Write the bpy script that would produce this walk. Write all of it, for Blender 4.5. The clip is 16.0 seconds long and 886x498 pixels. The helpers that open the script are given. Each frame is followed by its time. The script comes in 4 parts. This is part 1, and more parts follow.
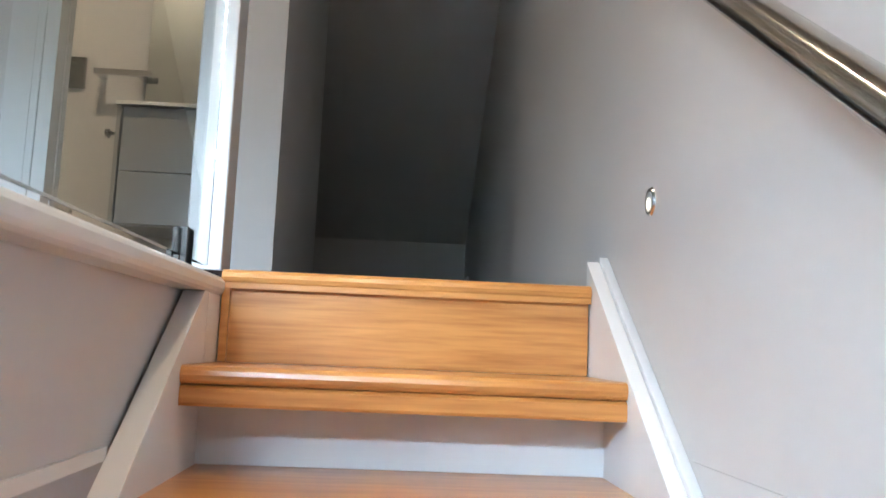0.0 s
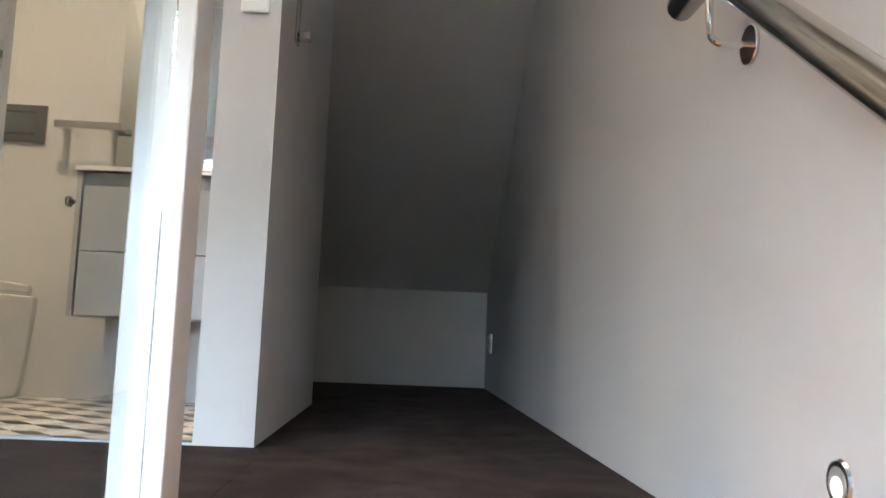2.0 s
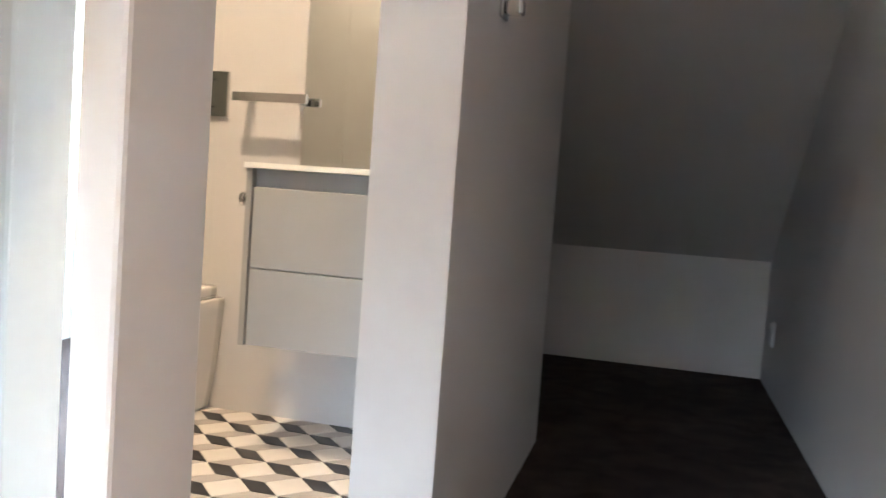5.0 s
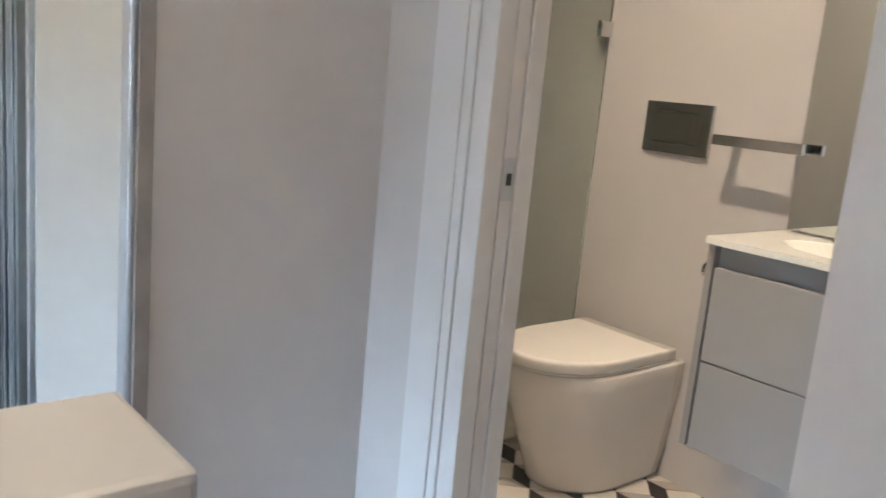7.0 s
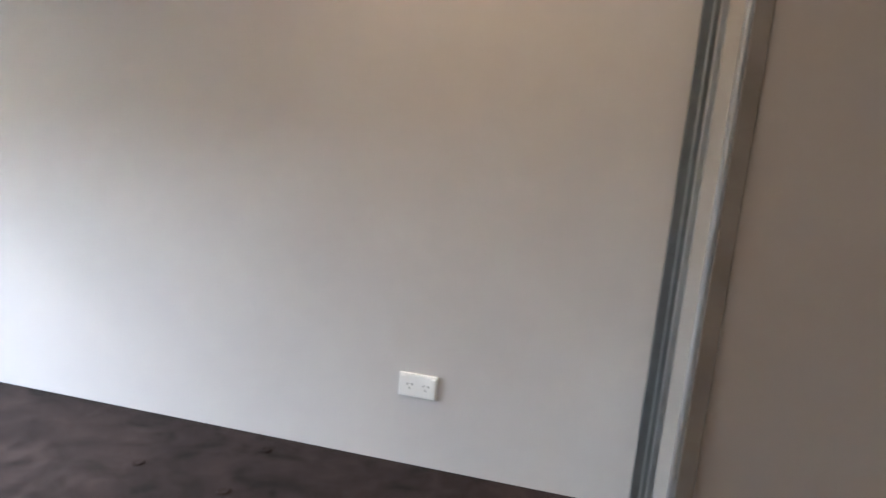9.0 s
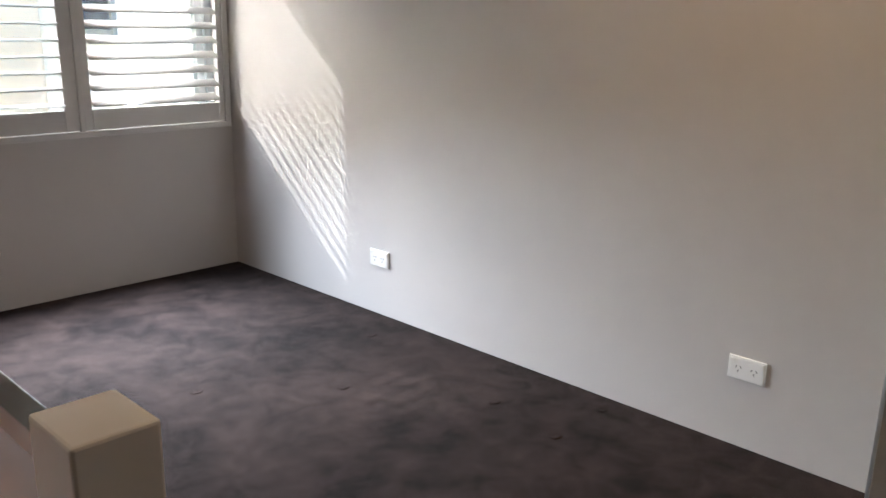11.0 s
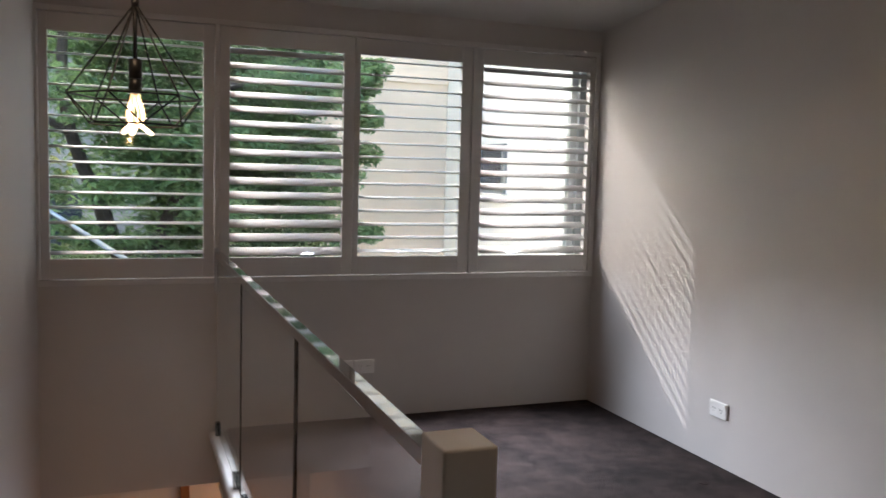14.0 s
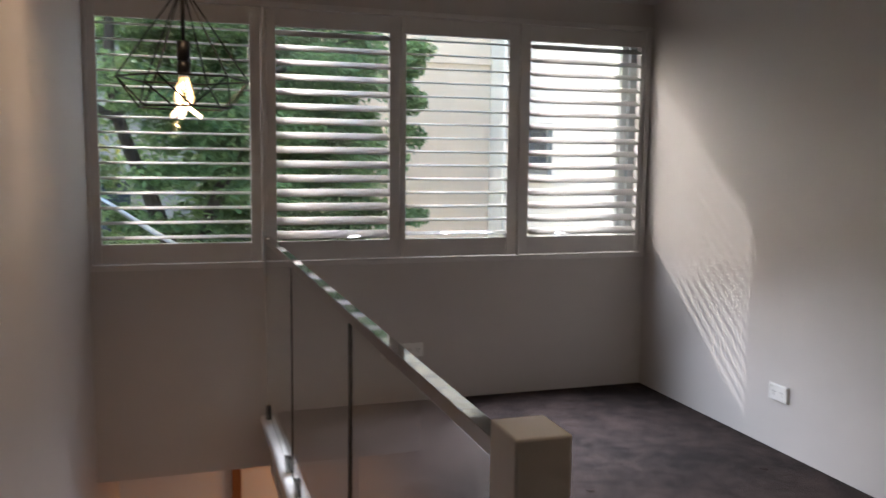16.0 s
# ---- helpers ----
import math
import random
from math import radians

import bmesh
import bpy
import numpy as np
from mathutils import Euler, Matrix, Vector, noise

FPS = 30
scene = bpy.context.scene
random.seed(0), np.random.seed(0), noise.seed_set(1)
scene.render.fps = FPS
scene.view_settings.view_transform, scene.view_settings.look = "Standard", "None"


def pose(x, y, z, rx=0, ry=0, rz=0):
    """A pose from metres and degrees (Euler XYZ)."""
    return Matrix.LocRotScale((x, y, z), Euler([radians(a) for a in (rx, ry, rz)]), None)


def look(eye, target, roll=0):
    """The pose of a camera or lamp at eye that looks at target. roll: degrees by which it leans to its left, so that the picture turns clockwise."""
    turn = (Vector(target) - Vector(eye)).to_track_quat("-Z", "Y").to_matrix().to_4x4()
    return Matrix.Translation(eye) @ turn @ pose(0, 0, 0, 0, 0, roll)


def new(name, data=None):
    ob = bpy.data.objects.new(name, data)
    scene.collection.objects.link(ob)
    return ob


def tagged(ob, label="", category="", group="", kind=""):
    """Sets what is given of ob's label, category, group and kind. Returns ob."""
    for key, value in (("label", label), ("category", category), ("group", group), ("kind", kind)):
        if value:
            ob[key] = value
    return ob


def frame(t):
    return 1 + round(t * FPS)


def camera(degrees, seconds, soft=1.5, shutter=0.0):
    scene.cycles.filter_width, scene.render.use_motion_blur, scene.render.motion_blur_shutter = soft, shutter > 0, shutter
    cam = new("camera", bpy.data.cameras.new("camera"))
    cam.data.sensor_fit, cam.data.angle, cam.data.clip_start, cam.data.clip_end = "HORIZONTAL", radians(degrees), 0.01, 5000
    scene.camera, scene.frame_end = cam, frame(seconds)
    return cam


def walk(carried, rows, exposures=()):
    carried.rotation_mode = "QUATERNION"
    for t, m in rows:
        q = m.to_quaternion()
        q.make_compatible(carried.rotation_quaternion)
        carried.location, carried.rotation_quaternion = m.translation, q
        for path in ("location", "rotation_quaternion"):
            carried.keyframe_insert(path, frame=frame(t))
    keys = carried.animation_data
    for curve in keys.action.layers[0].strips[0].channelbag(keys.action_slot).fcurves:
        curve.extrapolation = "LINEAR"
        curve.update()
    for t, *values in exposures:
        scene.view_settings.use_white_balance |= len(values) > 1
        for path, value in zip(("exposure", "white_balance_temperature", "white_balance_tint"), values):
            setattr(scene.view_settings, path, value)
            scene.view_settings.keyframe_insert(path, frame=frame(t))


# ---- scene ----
# ---- camera ----
cam = camera(55.82, 16.0, soft=1.4, shutter=0.3)
PATH = [
    (0.0, pose(-0.040, -1.765, -0.146, 96.89, -2.41, -3.53)),
    (0.5, pose(-0.037, -1.643, -0.021, 96.15, -2.12, -2.77)),
    (1.0, pose(-0.077, -1.482, 0.082, 96.08, -2.30, -2.71)),
    (1.5, pose(-0.090, -1.367, 0.167, 96.27, -2.44, -3.17)),
    (2.0, pose(-0.078, -1.207, 0.293, 96.07, -2.36, -2.78)),
    (2.5, pose(-0.087, -1.061, 0.356, 95.05, -2.60, -2.42)),
    (3.0, pose(-0.120, -0.909, 0.492, 92.91, -2.61, -3.53)),
    (3.2, pose(-0.102, -0.870, 0.501, 92.04, -2.68, -3.35)),
    (5.3, pose(-0.088, -0.320, 0.840, 85.17, -4.31, 20.83)),
    (5.5, pose(-0.077, -0.255, 0.865, 84.60, -4.47, 25.13)),
    (6.0, pose(-0.058, -0.180, 0.962, 82.09, -4.61, 33.92)),
    (6.5, pose(-0.115, -0.062, 1.052, 81.63, -4.90, 43.27)),
    (7.0, pose(-0.152, -0.004, 1.143, 78.82, -5.21, 50.81)),
    (7.5, pose(-0.203, 0.116, 1.167, 76.08, -5.50, 61.31)),
    (8.0, pose(-0.205, 0.245, 1.272, 75.03, -5.83, 77.33)),
    (8.5, pose(-0.200, 0.305, 1.262, 76.99, -5.45, 91.36)),
    (9.0, pose(-0.227, 0.353, 1.311, 77.49, -5.11, 104.01)),
    (9.5, pose(-0.247, 0.454, 1.348, 77.04, -3.73, 113.30)),
    (10.0, pose(-0.210, 0.576, 1.337, 76.71, -3.18, 122.22)),
    (10.2, pose(-0.203, 0.639, 1.351, 76.01, -2.54, 125.72)),
    (12.3, pose(-0.051, 1.018, 1.383, 78.14, -2.23, 143.61)),
    (12.5, pose(-0.042, 1.076, 1.387, 79.21, -2.40, 145.90)),
    (13.0, pose(-0.016, 1.185, 1.399, 81.18, -1.91, 150.39)),
    (13.5, pose(0.004, 1.204, 1.399, 83.32, -1.83, 154.71)),
    (14.0, pose(0.022, 1.205, 1.402, 84.93, -1.57, 159.27)),
    (14.5, pose(0.046, 1.201, 1.404, 85.97, -0.88, 164.28)),
    (15.0, pose(0.047, 1.191, 1.403, 86.26, -0.51, 167.87)),
    (15.5, pose(0.042, 1.181, 1.402, 85.76, -0.63, 167.78)),
    (16.0, pose(0.036, 1.134, 1.390, 83.70, -0.69, 162.06)),
]
EXPOSURE = [(0.0, 4.55, 5150, 0), (1.5, 4.9, 5150, 0), (3.2, 5.45, 5400, 2), (5.5, 5.35, 5400, 5), (6.5, 5.15, 4950, 3), (7.5, 4.6, 4950, 4), (8.5, 4.35, 5400, 8), (9.5, 3.65, 5750, 9), (10.0, 3.65, 5850, 9), (12.5, 3.0, 6050, 12), (16.0, 2.65, 6150, 14)]
walk(cam, PATH, EXPOSURE)

# ---- world, sun and large lights ----
SUN_WAY = Vector((-0.695, 1.0, -0.866)).normalized()
SUN_ELEV = math.asin(-SUN_WAY.z)
world = bpy.data.worlds.new("sky")
scene.world = world
world.use_nodes = True
wn = world.node_tree.nodes
sky = wn.new("ShaderNodeTexSky")
sky.sky_type = "NISHITA"
sky.sun_disc = False
sky.sun_elevation = SUN_ELEV
sky.sun_rotation = math.atan2(-SUN_WAY.x, -SUN_WAY.y)
sky.air_density, sky.dust_density = 1.5, 3.0
world.node_tree.links.new(sky.outputs[0], wn["Background"].inputs[0])
wn["Background"].inputs[1].default_value = 0.15


def lamp(name, kind, energy, colour, m, size=0.1, spread=None):
    data = bpy.data.lights.new(name, kind)
    data.energy, data.color = energy, colour
    ob = new(name, data)
    ob.matrix_world = m
    if kind == "SUN":
        data.angle = radians(size)
    elif kind == "AREA":
        data.shape, data.size = "DISK", size
        if spread:
            data.spread = radians(spread)
    elif kind == "SPOT":
        data.shadow_soft_size, data.spot_size, data.spot_blend = size, radians(spread or 100), 0.6
    else:
        data.shadow_soft_size = size
    return ob


SUN_AT = Vector((0, 0, 0)) - SUN_WAY * 30
lamp("sun", "SUN", 0.4, (1.0, 0.95, 0.88), look(SUN_AT, (0, 0, 0)), 0.6)

# added lamp strips inside the shutters for the sky's light, aimed inwards and down
for x, y, z, turn, wide, watts, tip in ((-1.62, -3.305, 0.98, 0, 1.9, 1.1, 44), (-0.75, -3.255, 0.97, 25, 0.4, 1.2, 50), (-1.5, -3.255, 0.97, 25, 0.4, 1.2, 50), (-1.6, -3.255, 0.96, -25, 0.4, 0.9, 45), (-2.3, -3.255, 0.96, -25, 0.4, 0.9, 45)):
    strip = lamp("window_daylight", "AREA", watts, (0.88, 0.93, 1.0), pose(x, y, z, tip, 0, turn))
    strip.data.spread = radians(88)
    strip.data.shape, strip.data.size, strip.data.size_y = "RECTANGLE", wide, 0.05

# ---- materials ----


def material(name, colour, rough=0.6, metal=0.0, var=0.08, scale=6.0, fine=220.0, bump=0.05, tint=None, spec=0.5, coat=0.0):
    """Paint, metal or stone with grain at two scales."""
    m = bpy.data.materials.new(name)
    m.use_nodes = True
    nt = m.node_tree
    n, l = nt.nodes, nt.links
    b = n["Principled BSDF"]
    tc = n.new("ShaderNodeTexCoord")
    big, small = n.new("ShaderNodeTexNoise"), n.new("ShaderNodeTexNoise")
    big.inputs["Scale"].default_value, small.inputs["Scale"].default_value = scale, fine
    big.inputs["Detail"].default_value, small.inputs["Detail"].default_value = 4, 3
    mix = n.new("ShaderNodeMixRGB")
    dark = tint or tuple(c * (1 - 2 * var) for c in colour)
    mix.inputs[1].default_value = (*dark, 1)
    mix.inputs[2].default_value = (*colour, 1)
    ramp = n.new("ShaderNodeValToRGB")
    ramp.color_ramp.elements[0].position, ramp.color_ramp.elements[1].position = 0.3, 0.62
    bm_ = n.new("ShaderNodeBump")
    bm_.inputs["Strength"].default_value, bm_.inputs["Distance"].default_value = bump, 0.004
    rr = n.new("ShaderNodeMapRange")
    rr.inputs["To Min"].default_value, rr.inputs["To Max"].default_value = max(0.02, rough - min(0.08, 4 * var)), min(1, rough + min(0.08, 4 * var))
    for x in (big, small):
        l.new(tc.outputs["Object"], x.inputs["Vector"])
    l.new(big.outputs[0], ramp.inputs[0])
    l.new(ramp.outputs[0], mix.inputs[0])
    l.new(mix.outputs[0], b.inputs["Base Color"])
    l.new(small.outputs[0], bm_.inputs["Height"])
    l.new(bm_.outputs[0], b.inputs["Normal"])
    l.new(big.outputs[0], rr.inputs[0])
    l.new(rr.outputs[0], b.inputs["Roughness"])
    b.inputs["Metallic"].default_value = metal
    b.inputs["Specular IOR Level"].default_value = spec
    b.inputs["Coat Weight"].default_value = coat
    return m


def timber(name, light, dark, along="X", rough=0.28):
    m = bpy.data.materials.new(name)
    m.use_nodes = True
    n, l = m.node_tree.nodes, m.node_tree.links
    b = n["Principled BSDF"]
    tc, mp = n.new("ShaderNodeTexCoord"), n.new("ShaderNodeMapping")
    info = n.new("ShaderNodeObjectInfo")
    stretch = {"X": (0.8, 13.0, 13.0), "Y": (13.0, 0.8, 13.0), "Z": (13.0, 13.0, 0.8)}[along]
    mp.inputs["Scale"].default_value = stretch
    add = n.new("ShaderNodeVectorMath")
    scl = n.new("ShaderNodeVectorMath")
    scl.operation = "SCALE"
    scl.inputs["Scale"].default_value = 7.3
    cmb = n.new("ShaderNodeCombineXYZ")
    for k in range(3):
        l.new(info.outputs["Random"], cmb.inputs[k])
    l.new(cmb.outputs[0], scl.inputs[0])
    l.new(tc.outputs["Object"], mp.inputs[0])
    l.new(mp.outputs[0], add.inputs[0])
    l.new(scl.outputs[0], add.inputs[1])
    grain, streak = n.new("ShaderNodeTexNoise"), n.new("ShaderNodeTexNoise")
    for node, sc, det, dis in ((grain, 0.9, 3, 0.7), (streak, 6.5, 6, 0.25)):
        node.inputs["Scale"].default_value, node.inputs["Detail"].default_value, node.inputs["Distortion"].default_value = sc, det, dis
        l.new(add.outputs[0], node.inputs["Vector"])
    mx = n.new("ShaderNodeMix")
    mx.inputs[0].default_value = 0.5
    l.new(grain.outputs[0], mx.inputs[2])
    l.new(streak.outputs[0], mx.inputs[3])
    ramp = n.new("ShaderNodeValToRGB")
    e = ramp.color_ramp.elements
    e[0].position, e[0].color = 0.42, (*light, 1)
    e[1].position, e[1].color = 0.64, (*dark, 1)
    l.new(mx.outputs[0], ramp.inputs[0])
    l.new(ramp.outputs[0], b.inputs["Base Color"])
    bp = n.new("ShaderNodeBump")
    bp.inputs["Strength"].default_value, bp.inputs["Distance"].default_value = 0.08, 0.002
    l.new(mx.outputs[0], bp.inputs["Height"])
    l.new(bp.outputs[0], b.inputs["Normal"])
    b.inputs["Roughness"].default_value = rough
    b.inputs["Coat Weight"].default_value = 0.2
    b.inputs["Coat Roughness"].default_value = 0.15
    return m


def carpet_material():
    m = bpy.data.materials.new("carpet_pile")
    m.use_nodes = True
    n, l = m.node_tree.nodes, m.node_tree.links
    b = n["Principled BSDF"]
    tc = n.new("ShaderNodeTexCoord")
    big, mid, fibre = (n.new("ShaderNodeTexNoise") for _ in range(3))
    for node, s, d, dist in ((big, 1.7, 3, 0.5), (mid, 9, 5, 0.5), (fibre, 420, 2, 0.0)):
        node.inputs["Scale"].default_value, node.inputs["Detail"].default_value, node.inputs["Distortion"].default_value = s, d, dist
        l.new(tc.outputs["Object"], node.inputs["Vector"])
    add = n.new("ShaderNodeMath")
    add.operation = "ADD"
    l.new(big.outputs[0], add.inputs[0])
    l.new(mid.outputs[0], add.inputs[1])
    half = n.new("ShaderNodeMath")
    half.operation = "MULTIPLY"
    half.inputs[1].default_value = 0.5
    l.new(add.outputs[0], half.inputs[0])
    ramp = n.new("ShaderNodeValToRGB")
    e = ramp.color_ramp.elements
    e[0].position, e[0].color = 0.40, (0.013, 0.0092, 0.0088, 1)
    e[1].position, e[1].color = 0.66, (0.058, 0.040, 0.036, 1)
    l.new(half.outputs[0], ramp.inputs[0])
    mul = n.new("ShaderNodeMixRGB")
    mul.blend_type = "MULTIPLY"
    mul.inputs[0].default_value = 0.55
    l.new(ramp.outputs[0], mul.inputs[1])
    fr = n.new("ShaderNodeValToRGB")
    fr.color_ramp.elements[0].position, fr.color_ramp.elements[1].position = 0.3, 0.6
    fr.color_ramp.elements[0].color = (0.35, 0.35, 0.35, 1)
    l.new(fibre.outputs[0], fr.inputs[0])
    l.new(fr.outputs[0], mul.inputs[2])
    l.new(mul.outputs[0], b.inputs["Base Color"])
    bp = n.new("ShaderNodeBump")
    bp.inputs["Strength"].default_value, bp.inputs["Distance"].default_value = 0.7, 0.006
    l.new(fibre.outputs[0], bp.inputs["Height"])
    bp2 = n.new("ShaderNodeBump")
    bp2.inputs["Strength"].default_value, bp2.inputs["Distance"].default_value = 0.5, 0.012
    l.new(mid.outputs[0], bp2.inputs["Height"])
    l.new(bp.outputs[0], bp2.inputs["Normal"])
    l.new(bp2.outputs[0], b.inputs["Normal"])
    b.inputs["Roughness"].default_value = 0.95
    b.inputs["Specular IOR Level"].default_value = 0.1
    b.inputs["Sheen Weight"].default_value = 0.05
    b.inputs["Sheen Roughness"].default_value = 0.45
    b.inputs["Sheen Tint"].default_value = (0.8, 0.7, 0.68, 1)
    return m


def glass_material(name, colour, rough=0.0):
    m = bpy.data.materials.new(name)
    m.use_nodes = True
    b = m.node_tree.nodes["Principled BSDF"]
    b.inputs["Base Color"].default_value = (*colour, 1)
    b.inputs["Transmission Weight"].default_value = 1.0
    b.inputs["Roughness"].default_value = rough
    b.inputs["IOR"].default_value = 1.45
    return m


def glow_material(name, colour, strength):
    m = bpy.data.materials.new(name)
    m.use_nodes = True
    b = m.node_tree.nodes["Principled BSDF"]
    b.inputs["Base Color"].default_value = (0.9, 0.9, 0.9, 1)
    b.inputs["Emission Color"].default_value = (*colour, 1)
    b.inputs["Emission Strength"].default_value = strength
    return m


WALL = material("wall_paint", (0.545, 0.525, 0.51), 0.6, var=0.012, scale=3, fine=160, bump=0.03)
CEIL = material("ceiling_paint", (0.50, 0.49, 0.475), 0.8, var=0.012, scale=3, fine=140, bump=0.05)
GLOSS = material("white_gloss_paint", (0.64, 0.63, 0.62), 0.3, var=0.008, scale=8, fine=90, bump=0.015)
SHUTTER = material("shutter_paint", (0.62, 0.61, 0.60), 0.4, var=0.01, scale=8, fine=90, bump=0.02)
PINE = timber("varnished_pine", (0.55, 0.26, 0.066), (0.34, 0.13, 0.028), "X")
OAK = timber("stained_timber", (0.2, 0.085, 0.03), (0.11, 0.045, 0.017), "Z", 0.4)
LOWER_BOARDS = timber("lower_floorboards", (0.42, 0.2, 0.07), (0.28, 0.12, 0.04), "Y")
CARPET = carpet_material()
CHROME = material("chrome", (0.75, 0.75, 0.76), 0.12, 1.0, var=0.02, scale=12, fine=300, bump=0.0)
STEEL = material("polished_steel", (0.6, 0.57, 0.53), 0.16, 1.0, var=0.04, scale=10, fine=400, bump=0.02)
RAILSTEEL = material("mirror_steel", (0.5, 0.5, 0.5), 0.0, 1.0, var=0.02, scale=12, fine=300, bump=0.0)
DARKCHROME = material("dark_chrome", (0.22, 0.215, 0.205), 0.15, 1.0, var=0.02, scale=12, fine=300, bump=0.0)
PLATE = material("mirror_chrome", (0.58, 0.59, 0.59), 0.06, 1.0, var=0.01, scale=6, fine=200, bump=0.0)
RIM = material("satin_rim", (0.72, 0.7, 0.68), 0.3, 0.6, var=0.02, scale=12, fine=300, bump=0.0)
# darker tone of the end post's shaded side, put into the colour
EDGE_SHADE = material("end_post_shade", (0.3, 0.275, 0.25), 0.4, var=0.1, scale=12, fine=300, bump=0.02)
BRUSHED = material("brushed_aluminium", (0.55, 0.58, 0.6), 0.35, 1.0, var=0.03, scale=20, fine=500, bump=0.03)
GREYMETAL = material("grey_aluminium", (0.3, 0.32, 0.33), 0.4, 1.0, var=0.04, scale=20, fine=500, bump=0.03)
BLACK = material("black_metal", (0.012, 0.012, 0.012), 0.4, 0.3, var=0.1, scale=20, fine=300, bump=0.02)
# black that stands for the dark reflection inside the pane edges
EDGE_BLACK = material("black_glass_edge", (0.01, 0.01, 0.01), 0.7, var=0.1, bump=0.02)
PLASTIC = material("white_plastic", (0.85, 0.85, 0.83), 0.3, var=0.01, scale=30, fine=500, bump=0.01)
# near-black for slots and jacks; in the jamb groove it stands for shade
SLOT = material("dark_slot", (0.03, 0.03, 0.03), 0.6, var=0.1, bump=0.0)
CERAMIC = material("white_ceramic", (0.82, 0.79, 0.74), 0.08, var=0.012, scale=5, fine=60, bump=0.01, coat=0.3)
VANITY = material("vanity_paint", (0.33, 0.325, 0.315), 0.3, var=0.01, scale=8, fine=200, bump=0.01)
STONE = material("vanity_top", (0.8, 0.79, 0.73), 0.12, var=0.02, scale=9, fine=80, bump=0.01)
GROUT = material("grout", (0.42, 0.38, 0.34), 0.9, var=0.1, scale=40, fine=300, bump=0.2)
TILE_WHITE = material("tile_white", (0.72, 0.68, 0.62), 0.35, var=0.05, scale=9, fine=150, bump=0.04)
TILE_GREY = material("tile_grey", (0.47, 0.43, 0.39), 0.35, var=0.06, scale=9, fine=150, bump=0.04)
TILE_BLACK = material("tile_black", (0.03, 0.03, 0.033), 0.35, var=0.1, scale=9, fine=150, bump=0.04)
SHOWER = material("shower_tile", (0.33, 0.33, 0.31), 0.35, var=0.05, scale=4, fine=90, bump=0.03)
MIRROR = material("mirror_silver", (0.86, 0.9, 0.89), 0.015, 1.0, var=0.004, scale=2, fine=30, bump=0.0)
GLASS = glass_material("clear_glass", (0.93, 0.97, 0.96))
GLASS_SHOWER = glass_material("shower_glass", (0.62, 0.66, 0.62), 0.02)
GLASS_WIN = glass_material("window_glass", (0.97, 0.99, 0.99))
GLOW_WARM = glow_material("filament_glow", (1.0, 0.52, 0.16), 0.3)
GLOW_HOT = glow_material("lobe_glow", (1.0, 0.72, 0.42), 0.55)
GLOW_LED = glow_material("led_glow", (1.0, 0.74, 0.46), 0.09)
GLOW_DOWN = glow_material("downlight_glow", (1.0, 0.72, 0.45), 8.0)
GLOW_DIM = glow_material("opal_glow", (1.0, 0.78, 0.5), 0.3)
RENDERWALL = material("rendered_facade", (0.88, 0.72, 0.56), 0.85, var=0.05, scale=1.5, fine=60, bump=0.2)
RENDERPALE = material("pale_render", (0.76, 0.71, 0.62), 0.85, var=0.05, scale=1.5, fine=60, bump=0.2)
ROOF = material("grey_roofing", (0.3, 0.31, 0.32), 0.7, var=0.1, scale=3, fine=40, bump=0.2)
DARKGLASS = material("dark_window_glass", (0.03, 0.04, 0.055), 0.08, var=0.05, bump=0.0)
BARK = material("bark", (0.06, 0.045, 0.035), 0.9, var=0.25, scale=12, fine=60, bump=0.8)
LAWN = material("ground_cover", (0.14, 0.14, 0.12), 0.95, var=0.25, scale=0.8, fine=30, bump=0.5, tint=(0.06, 0.075, 0.04))
PAVING = material("pale_paving", (0.32, 0.31, 0.29), 0.9, var=0.1, scale=1.2, fine=40, bump=0.2)


def leaf_material(name, light, dark):
    m = bpy.data.materials.new(name)
    m.use_nodes = True
    n, l = m.node_tree.nodes, m.node_tree.links
    b = n["Principled BSDF"]
    geo, ramp = n.new("ShaderNodeNewGeometry"), n.new("ShaderNodeValToRGB")
    e = ramp.color_ramp.elements
    e[0].color, e[1].color = (*dark, 1), (*light, 1)
    l.new(geo.outputs["Random Per Island"], ramp.inputs[0])
    l.new(ramp.outputs[0], b.inputs["Base Color"])
    b.inputs["Roughness"].default_value = 0.6
    b.inputs["Subsurface Weight"].default_value = 0.0
    tr = n.new("ShaderNodeBsdfTranslucent")
    l.new(ramp.outputs[0], tr.inputs[0])
    mx = n.new("ShaderNodeMixShader")
    mx.inputs[0].default_value = 0.42
    l.new(b.outputs[0], mx.inputs[1])
    l.new(tr.outputs[0], mx.inputs[2])
    l.new(mx.outputs[0], n["Material Output"].inputs[0])
    return m


LEAF = leaf_material("leaf_green", (0.24, 0.36, 0.14), (0.08, 0.15, 0.06))
LEAF_YELLOW = leaf_material("leaf_yellow_green", (0.24, 0.24, 0.06), (0.08, 0.12, 0.03))

# ---- builders ----


def empty(name, label, category, at=(0, 0, 0), group="", kind=""):
    ob = new(name)
    ob.empty_display_size = 0.1
    ob.location = at
    return tagged(ob, label, category, group, kind)


def part(name, bm, mat, parent=None, label="", smooth=False):
    me = bpy.data.meshes.new(name)
    bmesh.ops.recalc_face_normals(bm, faces=bm.faces[:])
    bm.to_mesh(me)
    bm.free()
    if smooth:
        for p in me.polygons:
            p.use_smooth = True
    me.materials.append(mat)
    ob = new(name, me)
    if parent:
        ob.parent = parent
    if label:
        ob["label"] = label
    return ob


